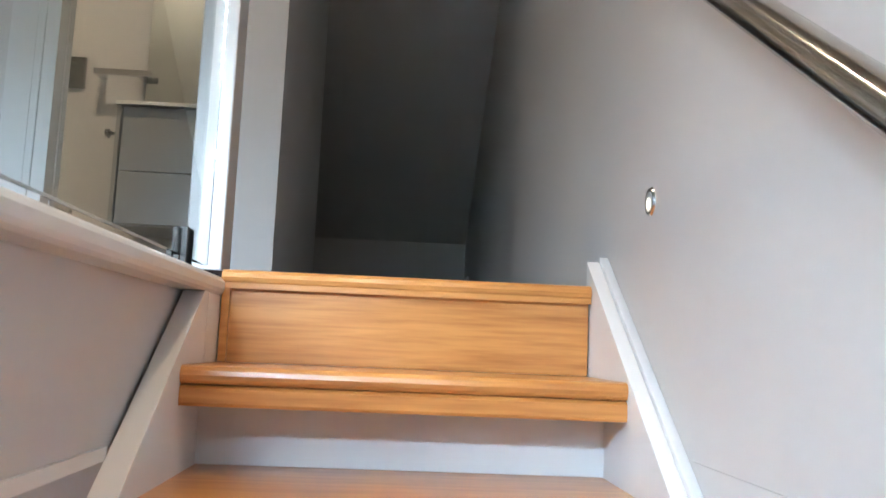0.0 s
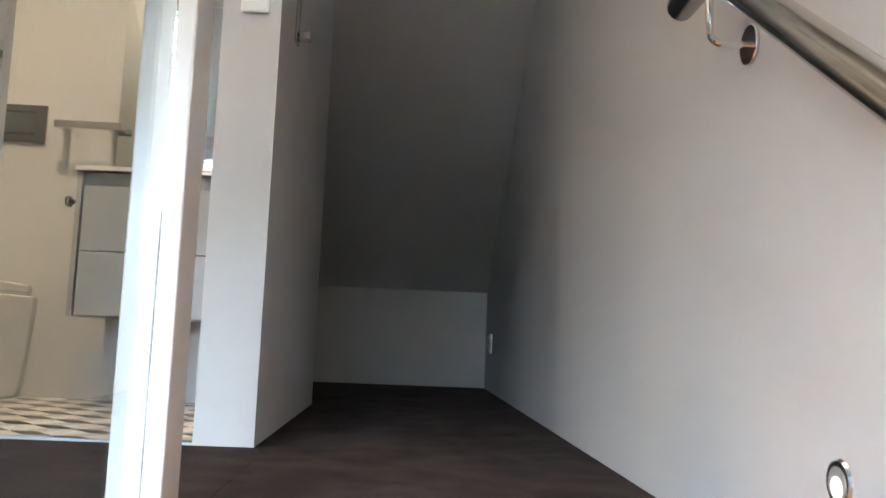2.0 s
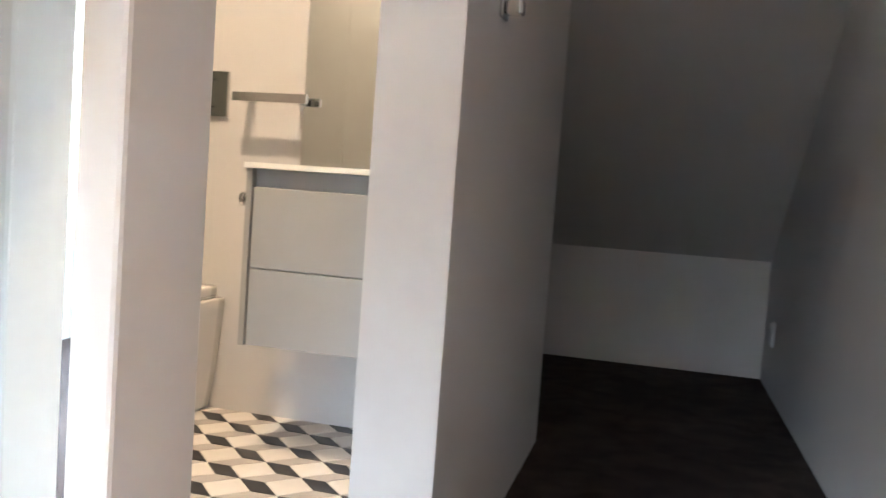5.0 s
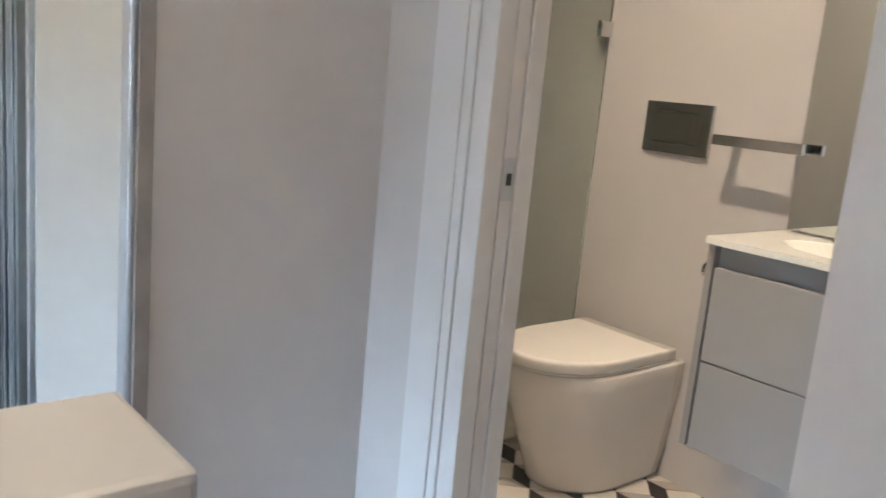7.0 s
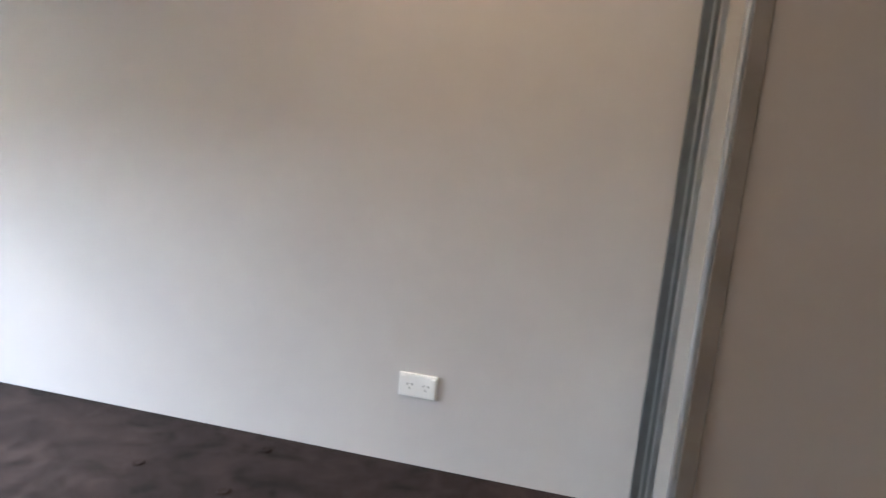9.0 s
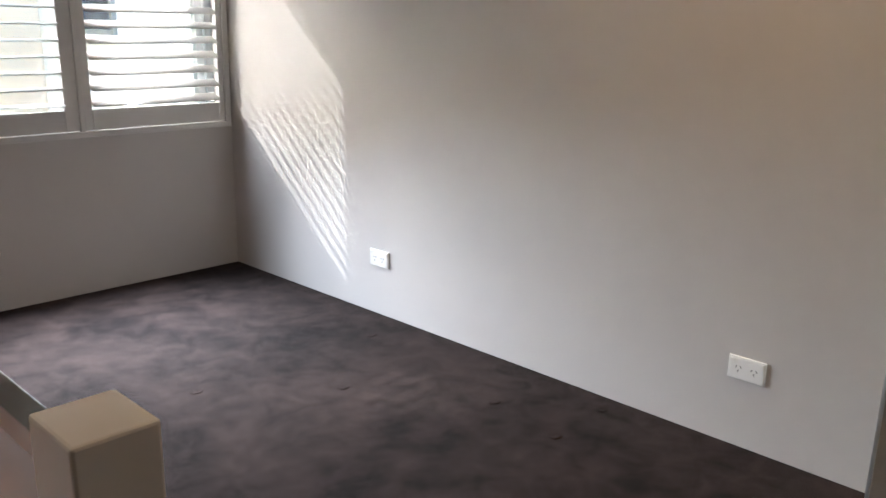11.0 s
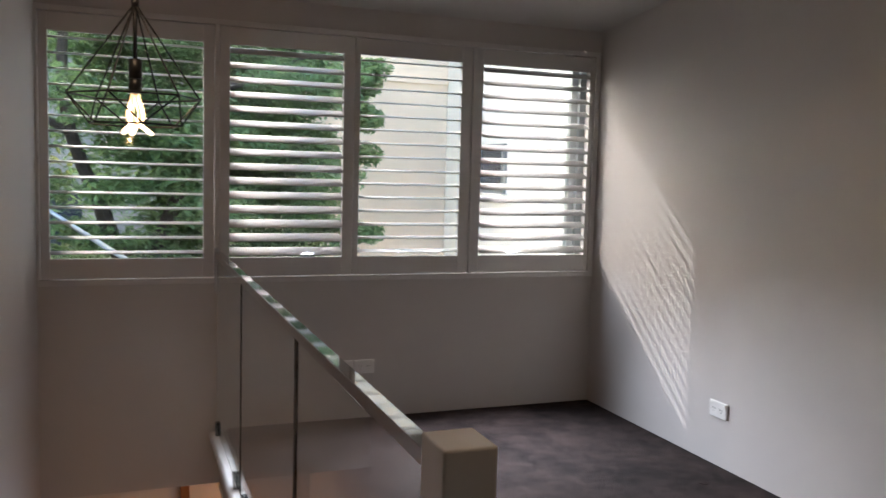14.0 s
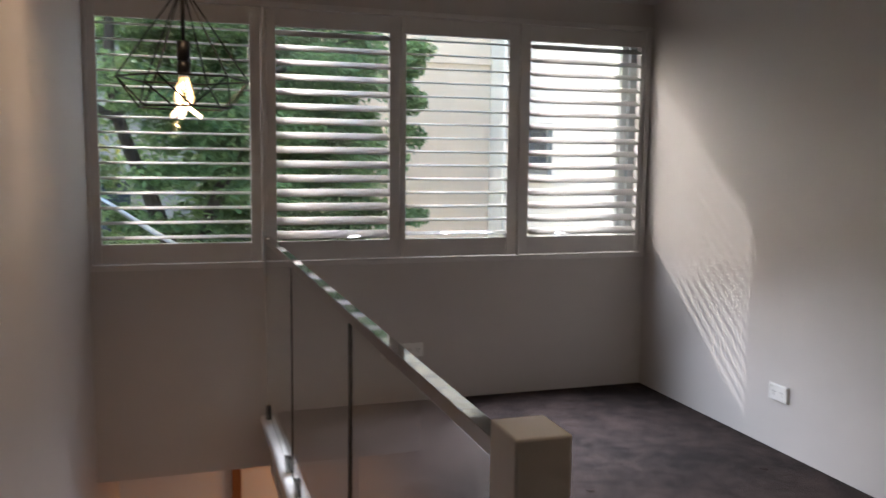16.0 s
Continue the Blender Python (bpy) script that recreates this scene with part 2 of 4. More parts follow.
def add_box(bm, x0, x1, y0, y1, z0, z1, bev=0.0, seg=2):
    r = bmesh.ops.create_cube(bm, size=1)
    vs = r["verts"]
    c = Vector(((x0 + x1) / 2, (y0 + y1) / 2, (z0 + z1) / 2))
    for v in vs:
        v.co = Vector((v.co.x * abs(x1 - x0), v.co.y * abs(y1 - y0), v.co.z * abs(z1 - z0))) + c
    if bev:
        es = list({e for v in vs for e in v.link_edges})
        bmesh.ops.bevel(bm, geom=es, offset=bev, segments=seg, affect="EDGES", profile=0.5)
    return bm


def box(name, x0, x1, y0, y1, z0, z1, mat, parent=None, bev=0.0, label="", seg=2):
    bm = bmesh.new()
    add_box(bm, x0, x1, y0, y1, z0, z1, bev, seg)
    return part(name, bm, mat, parent, label)


def boxes(name, rows, mat, parent=None, bev=0.0, label=""):
    bm = bmesh.new()
    for r in rows:
        add_box(bm, *r, bev)
    return part(name, bm, mat, parent, label)


def prism(name, outline, axis, a, b, mat, parent=None, bev=0.0, label="", smooth=False):
    """A flat outline in the two other axes, drawn out from a to b along axis."""
    bm = bmesh.new()

    def at(u, v, w):
        return {"x": (w, u, v), "y": (u, w, v), "z": (u, v, w)}[axis]

    lo = [bm.verts.new(at(u, v, a)) for u, v in outline]
    hi = [bm.verts.new(at(u, v, b)) for u, v in outline]
    n = len(outline)
    bm.faces.new(lo)
    bm.faces.new(hi[::-1])
    for i in range(n):
        bm.faces.new((lo[i], lo[(i + 1) % n], hi[(i + 1) % n], hi[i]))
    if bev:
        bmesh.ops.bevel(bm, geom=bm.edges[:], offset=bev, segments=2, affect="EDGES", profile=0.5)
    return part(name, bm, mat, parent, label, smooth)


def add_rod(bm, a, b, r, seg=12, r2=None):
    a, b = Vector(a), Vector(b)
    d = b - a
    m = Matrix.Translation((a + b) / 2) @ d.to_track_quat("Z", "Y").to_matrix().to_4x4()
    bmesh.ops.create_cone(bm, cap_ends=True, segments=seg, radius1=r, radius2=r if r2 is None else r2, depth=d.length, matrix=m)


def rod(name, a, b, r, mat, parent=None, label="", seg=16, r2=None):
    bm = bmesh.new()
    add_rod(bm, a, b, r, seg, r2)
    ob = part(name, bm, mat, parent, label)
    for p in ob.data.polygons:
        p.use_smooth = len(p.vertices) == 4
    return ob


def tube(name, pts, r, mat, parent=None, label="", seg=16):
    """A bent tube along a line of places."""
    bm = bmesh.new()
    pts = [Vector(p) for p in pts]
    rings = []
    for i, p in enumerate(pts):
        d = (pts[min(i + 1, len(pts) - 1)] - pts[max(i - 1, 0)]).normalized()
        side = d.cross(Vector((1, 0, 0.01))).normalized()
        up = side.cross(d)
        rings.append([bm.verts.new(p + r * (math.cos(2 * math.pi * k / seg) * side + math.sin(2 * math.pi * k / seg) * up)) for k in range(seg)])
    for u, v in zip(rings, rings[1:]):
        for k in range(seg):
            bm.faces.new((u[k], u[(k + 1) % seg], v[(k + 1) % seg], v[k]))
    bm.faces.new(rings[0])
    bm.faces.new(rings[-1][::-1])
    return part(name, bm, mat, parent, label, True)


def lathe(name, rings, centre, mat, parent=None, label="", seg=32):
    """Closed outlines stacked in z: rings of (z, outline function of angle)."""
    bm = bmesh.new()
    loops = []
    for z, fn in rings:
        loops.append([bm.verts.new((centre[0] + fn(2 * math.pi * k / seg)[0], centre[1] + fn(2 * math.pi * k / seg)[1], centre[2] + z)) for k in range(seg)])
    for u, v in zip(loops, loops[1:]):
        for k in range(seg):
            bm.faces.new((u[k], u[(k + 1) % seg], v[(k + 1) % seg], v[k]))
    bm.faces.new(loops[0][::-1])
    bm.faces.new(loops[-1])
    return part(name, bm, mat, parent, label, True)


def circle(r):
    return lambda a: (r * math.cos(a), r * math.sin(a))


def structure(ob, label, category):
    return tagged(ob, label, category, kind="structure")


# ---- the large structure ----
XR, XF, YW = 0.432, -2.722, -3.348
DOOR_Y, BATH_Y, KNEE_Y = 0.952, 2.15, 3.908
LOW = -2.66


def slope_z(y):
    return 1.719 - 0.69 * (y - 2.254)


def flat_z(y):
    return 2.30 + 0.105 * (y - YW)


RIDGE = (1.719 + 0.69 * 2.254 - 2.30 + 0.105 * YW) / (0.69 + 0.105)

# carpeted upper floor, in one sheet round the stairwell
floor = boxes("floor", [
    (XF, -0.495, YW, 0.60, -0.022, 0.0),
    (XF, -0.40, 0.601, DOOR_Y, -0.022, 0.0),
    (-0.494, -0.40, 0.012, 0.60, -0.022, 0.0),
    (-0.399, XR, 0.012, DOOR_Y, -0.022, 0.0),
    (-0.437, XR, DOOR_Y + 0.0005, 2.3, -0.022, 0.0),
    (-0.399, XR, 2.3005, KNEE_Y, -0.022, 0.0),
    (XF, -0.3995, 2.302, KNEE_Y, -0.022, 0.0),
], CARPET)
structure(floor, "dark grey-brown cut pile carpet on the attic floor", "floor")
dents = [(-2.325, -0.734), (-2.62, -0.737), (-2.38, -1.06), (-2.05, -1.55), (-1.7, -0.62), (-2.5, -1.9), (-1.62, -1.9), (-2.28, -0.2)]
for dx_, dy_ in dents:
    bm = bmesh.new()
    n_ = 14
    prev_ = None
    for rr_, zz_ in ((0.026, 0.0006), (0.021, 0.0042), (0.016, 0.0036), (0.010, 0.0012), (0.003, 0.0010)):
        ring_ = [bm.verts.new((dx_ + rr_ * math.cos(2 * math.pi * k / n_), dy_ + 0.8 * rr_ * math.sin(2 * math.pi * k / n_), zz_)) for k in range(n_)]
        if prev_:
            for k in range(n_):
                bm.faces.new((prev_[k], prev_[(k + 1) % n_], ring_[(k + 1) % n_], ring_[k]))
        prev_ = ring_
    bm.faces.new(prev_)
    dent = part("carpet_dent", bm, CARPET, floor, "round dent left by furniture", True)
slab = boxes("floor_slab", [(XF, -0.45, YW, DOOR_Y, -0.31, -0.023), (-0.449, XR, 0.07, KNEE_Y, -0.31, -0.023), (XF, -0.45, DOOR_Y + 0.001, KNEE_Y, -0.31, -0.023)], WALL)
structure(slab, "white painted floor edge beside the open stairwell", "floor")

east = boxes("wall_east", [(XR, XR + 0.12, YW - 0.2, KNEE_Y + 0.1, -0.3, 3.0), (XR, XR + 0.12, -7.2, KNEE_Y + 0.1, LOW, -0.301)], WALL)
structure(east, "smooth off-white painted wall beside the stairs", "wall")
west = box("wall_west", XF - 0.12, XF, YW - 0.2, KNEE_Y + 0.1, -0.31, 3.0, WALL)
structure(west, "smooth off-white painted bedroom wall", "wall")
WX0, WX1, WZ0, WZ1 = -2.70, XR - 0.002, 0.807, 2.162
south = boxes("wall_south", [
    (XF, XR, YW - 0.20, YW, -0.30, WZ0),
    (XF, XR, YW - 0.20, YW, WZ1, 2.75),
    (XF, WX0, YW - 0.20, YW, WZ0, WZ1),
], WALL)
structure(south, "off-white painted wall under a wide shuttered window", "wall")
DX0, DX1, DZ = -1.20, -0.59, 2.04
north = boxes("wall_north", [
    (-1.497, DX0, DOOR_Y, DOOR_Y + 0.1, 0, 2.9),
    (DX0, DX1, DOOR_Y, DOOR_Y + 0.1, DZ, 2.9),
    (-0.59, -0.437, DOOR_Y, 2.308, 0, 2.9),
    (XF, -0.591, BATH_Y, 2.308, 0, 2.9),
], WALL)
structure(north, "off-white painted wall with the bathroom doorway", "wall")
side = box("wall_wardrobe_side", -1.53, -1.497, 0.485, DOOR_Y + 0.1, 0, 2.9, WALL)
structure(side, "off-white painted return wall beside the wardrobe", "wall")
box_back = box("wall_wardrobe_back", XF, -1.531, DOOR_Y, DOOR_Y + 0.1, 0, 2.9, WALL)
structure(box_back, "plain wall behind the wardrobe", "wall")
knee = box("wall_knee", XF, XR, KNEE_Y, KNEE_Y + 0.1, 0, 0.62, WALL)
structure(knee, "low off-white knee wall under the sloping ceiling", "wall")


def ceiling_profile(name, y0, y1, z0, z1, label):
    ob = prism(name, [(y0, z0), (y1, z1), (y1, z1 + 0.12), (y0, z0 + 0.12)], "x", XF - 0.1, XR + 0.1, CEIL)
    return structure(ob, label, "ceiling")


ceiling_profile("ceiling", YW - 0.25, RIDGE, flat_z(YW - 0.25), flat_z(RIDGE), "gently raked white painted ceiling")
ceiling_profile("ceiling_slope", RIDGE, KNEE_Y + 0.15, slope_z(RIDGE), slope_z(KNEE_Y + 0.15), "steeply sloping white attic ceiling")

# lower hall, seen down the stairwell
lower_floor = box("floor_lower", -4.0, XR, -7.2, 1.0, LOW - 0.1, LOW, LOWER_BOARDS)
structure(lower_floor, "timber boarded floor of the hall below", "floor")
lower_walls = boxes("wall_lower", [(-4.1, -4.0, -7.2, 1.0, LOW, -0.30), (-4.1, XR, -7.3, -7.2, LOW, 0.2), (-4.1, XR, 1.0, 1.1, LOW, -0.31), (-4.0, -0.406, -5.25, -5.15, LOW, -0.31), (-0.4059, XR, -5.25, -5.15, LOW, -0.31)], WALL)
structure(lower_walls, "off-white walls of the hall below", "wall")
lower_ceiling = box("ceiling_lower", -4.1, XR + 0.1, -7.3, YW - 0.201, -0.30, -0.22, CEIL)
structure(lower_ceiling, "white ceiling of the hall below", "ceiling")
box_edge = box("trim_stairwell", -0.462, -0.444, YW, -0.5, -0.325, -0.305, GLOSS)
structure(box_edge, "thin white bead under the stairwell edge", "trim")

# bathroom shell
bath_floor = box("floor_bathroom", XF, -0.591, DOOR_Y, BATH_Y, -0.022, -0.004, GROUT)
structure(bath_floor, "bathroom floor laid with cube-pattern tiles", "floor")
bath_west = box("wall_bathroom", XF - 0.001, XF + 0.03, DOOR_Y + 0.101, BATH_Y - 0.001, 0, 2.6, SHOWER)
structure(bath_west, "grey tiled shower wall", "wall")

# ---- stairs ----
RISE, GO = 0.19, 0.265
stairs = empty("staircase", "varnished pine staircase with white painted stringers", "stairs", (0, -1.8, LOW))


def place_part(ob, parent):
    """Keeps a part where it is while its thing stands at its own base."""
    ob.parent = parent
    ob.matrix_parent_inverse = Matrix.Translation(parent.location).inverted()
    return ob


def nosing_outline(y, z, depth, back):
    """Side outline of a tread with a rounded nose and a small cove under it."""
    pts = []
    for k in range(7):
        a = -math.pi / 2 + math.pi * k / 6
        pts.append((y + 0.016 - 0.016 * math.cos(a), z - 0.0165 + 0.0165 * math.sin(a)))
    pts = pts + [(y + back, z), (y + back, z - depth)]
    pts += [(y + 0.008, z - depth), (y + 0.005, z - depth + 0.006), (y + 0.005, z - 0.040), (y + 0.012, z - 0.034)]
    return pts


SX0, SX1 = -0.40, 0.383
top_nose = place_part(prism("nosing", nosing_outline(0.0, 0.004, 0.034, 0.07), "x", SX0, SX1, PINE), stairs)
top_riser = place_part(box("riser", SX0 + 0.002, SX1 - 0.002, 0.022, 0.04, -RISE + 0.001, -0.033, PINE), stairs)
place_part(box("corner_bead", SX0 + 0.002, SX0 + 0.018, 0.006, 0.0215, -RISE + 0.001, -0.033, PINE), stairs)
for k in range(1, 14):
    y, z = -GO * k - 0.02, -RISE * k
    place_part(prism("tread", nosing_outline(y, z, 0.070, GO + (0.042 if k == 1 else 0.19)), "x", SX0 - 0.012, SX1 + 0.012, PINE), stairs)
    if k < 13:
        place_part(box("riser", SX0 - 0.01, SX1 + 0.01, y + 0.165, y + 0.18, z - RISE + 0.001, z - 0.071, GLOSS, label="recessed white riser"), stairs)


def on_pitch(y):
    return 0.046 + 0.718 * (y - 0.037)


def stringer(x0, x1, y1, drop, up, name="stringer"):
    y0 = -3.62
    out = [(y0, on_pitch(y0) + up), (y1, on_pitch(y1) + up), (y1, on_pitch(y1) - drop), (y0, on_pitch(y0) - drop)]
    return place_part(prism(name, out, "x", x0, x1, GLOSS, bev=0.002, label="white painted stringer"), stairs)


stringer(0.384, 0.412, 0.06, 0.34, 0.0)
stringer(0.4125, XR - 0.001, 0.058, 0.10, 0.012, "stringer_cap")
stringer(-0.443, -0.401, -0.105, 0.34, 0.025)
place_part(box("stringer_end", -0.443, -0.401, -0.104, 0.012, -0.30, -0.053, GLOSS), stairs)

# white capping along the stairwell edge
cap_out = [(-0.494, -0.021), (-0.494, -0.012), (-0.409, -0.012), (-0.402, -0.0145), (-0.397, -0.019), (-0.393, -0.026), (-0.393, -0.040), (-0.396, -0.047), (-0.402, -0.052), (-0.4485, -0.052), (-0.4485, -0.021)]
capping = prism("trim_capping", cap_out, "y", YW + 0.001, 0.011, GLOSS)
structure(capping, "rounded white capping board along the stairwell edge", "trim")

# newel post
newel = empty("newel_post", "square white painted newel post with softened edges", "post", (-0.45, 0.06, 0))
place_part(box("shaft", -0.492, -0.405, 0.012, 0.111, 0.0005, 1.005, GLOSS, bev=0.004), newel)

# glass balustrade
bal = empty("glass_balustrade", "frameless glass balustrade with a slim polished steel rail", "balustrade", (-0.435, -1.7, 0))
GX = -0.437
for y0, y1 in ((-1.118, 0.006), (-2.335, -1.150), (-3.335, -2.350)):
    pane = place_part(box("glass_pane", GX - 0.006, GX + 0.006, y0, y1, 0.008, 0.932, GLASS), bal)
    pane.visible_shadow = False
    for yc in (y0 + 0.125 if y0 > -3 else y0 + 0.06, y1 - (0.215 if y1 > -0.1 else 0.14)):
        place_part(boxes("clamp", [(GX - 0.019, GX - 0.0065, yc - 0.022, yc + 0.022, -0.0118, 0.058), (GX + 0.0065, GX + 0.019, yc - 0.022, yc + 0.022, -0.0118, 0.058), (GX - 0.0064, GX + 0.0064, yc - 0.022, yc + 0.022, -0.0118, 0.0075)], DARKCHROME, bev=0.002, label="dark chrome glass clamp"), bal)
# added black strips at the joints: the glass edges' dark reflection as colour
for yc in (-1.134, -2.3425):
    place_part(box("glass_edge_strip", GX - 0.0085, GX + 0.0085, yc - (0.0155 if yc > -2 else 0.007), yc + (0.0155 if yc > -2 else 0.007), 0.02, 0.9315, EDGE_BLACK, label="black strip at the pane joint for the glass edges' dark reflection"), bal)
place_part(box("top_rail", GX - 0.017, GX + 0.017, -3.33, 0.0115, 0.9325, 0.964, RAILSTEEL, bev=0.002, label="polished steel channel rail"), bal)
place_part(boxes("wall_fixing", [(GX - 0.004, GX + 0.020, -3.347, -3.3355, 0.75, 0.984)], BRUSHED, bev=0.002), bal)

# handrail on the wall
hand = empty("handrail", "round polished steel handrail on curved wall brackets", "handrail", (0.372, -1.5, 0))
RX = 0.366


def rail_z(y):
    return 0.872 + 0.72 * (y - 0.0)


line = [(RX, y, rail_z(y)) for y in np.linspace(-3.6, -0.06, 14)]
line += [(RX, -0.03, rail_z(-0.03) - 0.003), (RX, -0.005, rail_z(-0.015) - 0.004), (RX, 0.03, rail_z(-0.012)), (RX, 0.135, rail_z(-0.012))]
place_part(tube("rail", line, 0.0235, STEEL, label="polished steel tube"), hand)
for y in (0.0, -1.45, -2.6):
    z = rail_z(y) - 0.118
    place_part(rod("bracket_plate", (XR - 0.0005, y, z), (XR - 0.007, y, z), 0.03, CHROME), hand)
    arm = [(XR - 0.007, y, z), (XR - 0.05, y, z), (RX + 0.008, y, z + 0.003), (RX + 0.001, y, z + 0.012), (RX, y, z + 0.03), (RX, y, rail_z(y) - 0.025)]
    bm = bmesh.new()
    for a, b in zip(arm, arm[1:]):
        add_rod(bm, a, b, 0.006, 10)
    place_part(part("bracket_arm", bm, CHROME), hand)


def step_light(y, z):
    ob = empty("step_light", "small round recessed step light with a chrome rim", "light", (XR, y, z), "step lights")
    bm = bmesh.new()
    add_rod(bm, (0, 0, 0), (-0.004, 0, 0), 0.028, 28, 0.025)
    part("rim", bm, CHROME, ob)
    bm = bmesh.new()
    add_rod(bm, (-0.0041, 0, -0.001), (-0.0046, 0, -0.001), 0.0195, 28)
    part("reflector", bm, RIM, ob, "pale recessed reflector")
    bm = bmesh.new()
    add_rod(bm, (-0.0047, 0, -0.005), (-0.0054, 0, -0.005), 0.012, 24)
    part("lens", bm, GLOW_LED, ob, "warm glowing lens")
    return ob


step_light(-0.247, 0.146)
step_light(-1.57, -0.805)

# ---- window and shutters ----
window = empty("window_1", "wide aluminium framed window behind white shutters", "window", ((WX0 + WX1) / 2, YW - 0.15, WZ0), kind="structure")
YG = YW - 0.15
xs = [WX1, -0.43, -1.167, -1.883, WX0]
place_part(boxes("window_frame", [(WX0, WX1, YG - 0.025, YG + 0.025, WZ0, WZ0 + 0.05), (WX0, WX1, YG - 0.025, YG + 0.025, WZ1 - 0.05, WZ1)] + [(x - 0.022, x + 0.022, YG - 0.024, YG + 0.024, WZ0 + 0.0505, WZ1 - 0.0505) for x in (WX1 - 0.025, -0.43, -1.167, -1.883, -2.62, WX0 + 0.023)], BRUSHED), window)
for a, b in zip(xs, xs[1:]):
    g = place_part(box("pane", b + 0.025, a - 0.025, YG - 0.003, YG + 0.003, WZ0 + 0.052, WZ1 - 0.052, GLASS_WIN), window)
    g.visible_shadow = False
place_part(box("sill", WX0, WX1, YW - 0.12, YW - 0.045, WZ0 + 0.0005, WZ0 + 0.012, GLOSS), window)

frame_ob = boxes("trim_shutter_frame", [
    (WX0 - 0.015, WX1, YW - 0.035, YW + 0.012, WZ0 - 0.012, WZ0 + 0.018),
    (WX0 - 0.015, WX1, YW - 0.035, YW + 0.012, WZ1 - 0.018, WZ1 + 0.010),
    (WX1 - 0.012, WX1, YW - 0.035, YW + 0.012, WZ0 + 0.0185, WZ1 - 0.0185),
    (WX0 - 0.015, WX0 + 0.018, YW - 0.035, YW + 0.012, WZ0 + 0.0185, WZ1 - 0.0185),
    (-0.441, -0.419, YW - 0.035, YW + 0.010, WZ0 + 0.0185, WZ1 - 0.0185),
    (-1.894, -1.872, YW - 0.035, YW + 0.010, WZ0 + 0.0185, WZ1 - 0.0185),
], SHUTTER, bev=0.0015)
structure(frame_ob, "white painted shutter frame round the window", "trim")


def slat_mesh(width):
    bm = bmesh.new()
    n = 12
    ring = []
    for k in range(n):
        a = 2 * math.pi * k / n
        ring.append((0.043 * math.cos(a), 0.0052 * math.sin(a)))
    lo = [bm.verts.new((-width / 2, u, v)) for u, v in ring]
    hi = [bm.verts.new((width / 2, u, v)) for u, v in ring]
    bm.faces.new(lo)
    bm.faces.new(hi[::-1])
    for k in range(n):
        bm.faces.new((lo[k], lo[(k + 1) % n], hi[(k + 1) % n], hi[k]))
    bmesh.ops.recalc_face_normals(bm, faces=bm.faces[:])
    me = bpy.data.meshes.new("slat")
    bm.to_mesh(me)
    bm.free()
    for p in me.polygons:
        p.use_smooth = len(p.vertices) == 4
    me.materials.append(SHUTTER)
    return me


def shutter(x0, x1, left, right, tilt, label):
    """x0..x1: outer edges; left, right: stile widths; tilt: degrees by which the room edge hangs down."""
    z0, z1 = WZ0 + 0.022, WZ1 - 0.022
    s = empty("window_shutter", label, "shutter", ((x0 + x1) / 2, YW - 0.012, z0), "window shutters")
    y0, y1 = YW - 0.028, YW + 0.002
    o0, o1 = x0 + left, x1 - right
    place_part(box("stile", x0, o0, y0, y1, z0, z1, SHUTTER, bev=0.002), s)
    place_part(box("stile", o1, x1, y0, y1, z0, z1, SHUTTER, bev=0.002), s)
    place_part(box("bottom_rail", o0, o1, y0, y1, z0, 0.93, SHUTTER, bev=0.002), s)
    place_part(box("top_rail", o0, o1, y0, y1, 2.052, z1, SHUTTER, bev=0.002), s)
    me = slat_mesh(o1 - o0 - 0.004)
    n = 15
    for k in range(n):
        ob = new("slat", me)
        ob.matrix_world = pose((o0 + o1) / 2, YW - 0.012, 0.962 + k * (2.022 - 0.962) / (n - 1), -tilt + random.uniform(-0.2, 0.2))
        place_part(ob, s)
    for z in (1.1, 1.9):
        place_part(box("hinge", x1 - 0.004, x1 + 0.004, y1 + 0.0005, y1 + 0.006, z - 0.03, z + 0.03, SHUTTER), s)
    return s


shutter(-0.416, 0.414, 0.055, 0.04, 5, "white plantation shutter with nearly level slats")
shutter(-1.165, -0.444, 0.06, 0.05, 27, "white plantation shutter with half closed slats")
shutter(-1.869, -1.169, 0.065, 0.03, 6, "white plantation shutter with nearly level slats")
shutter(-2.68, -1.897, 0.03, 0.04, 25, "white plantation shutter with half closed slats")


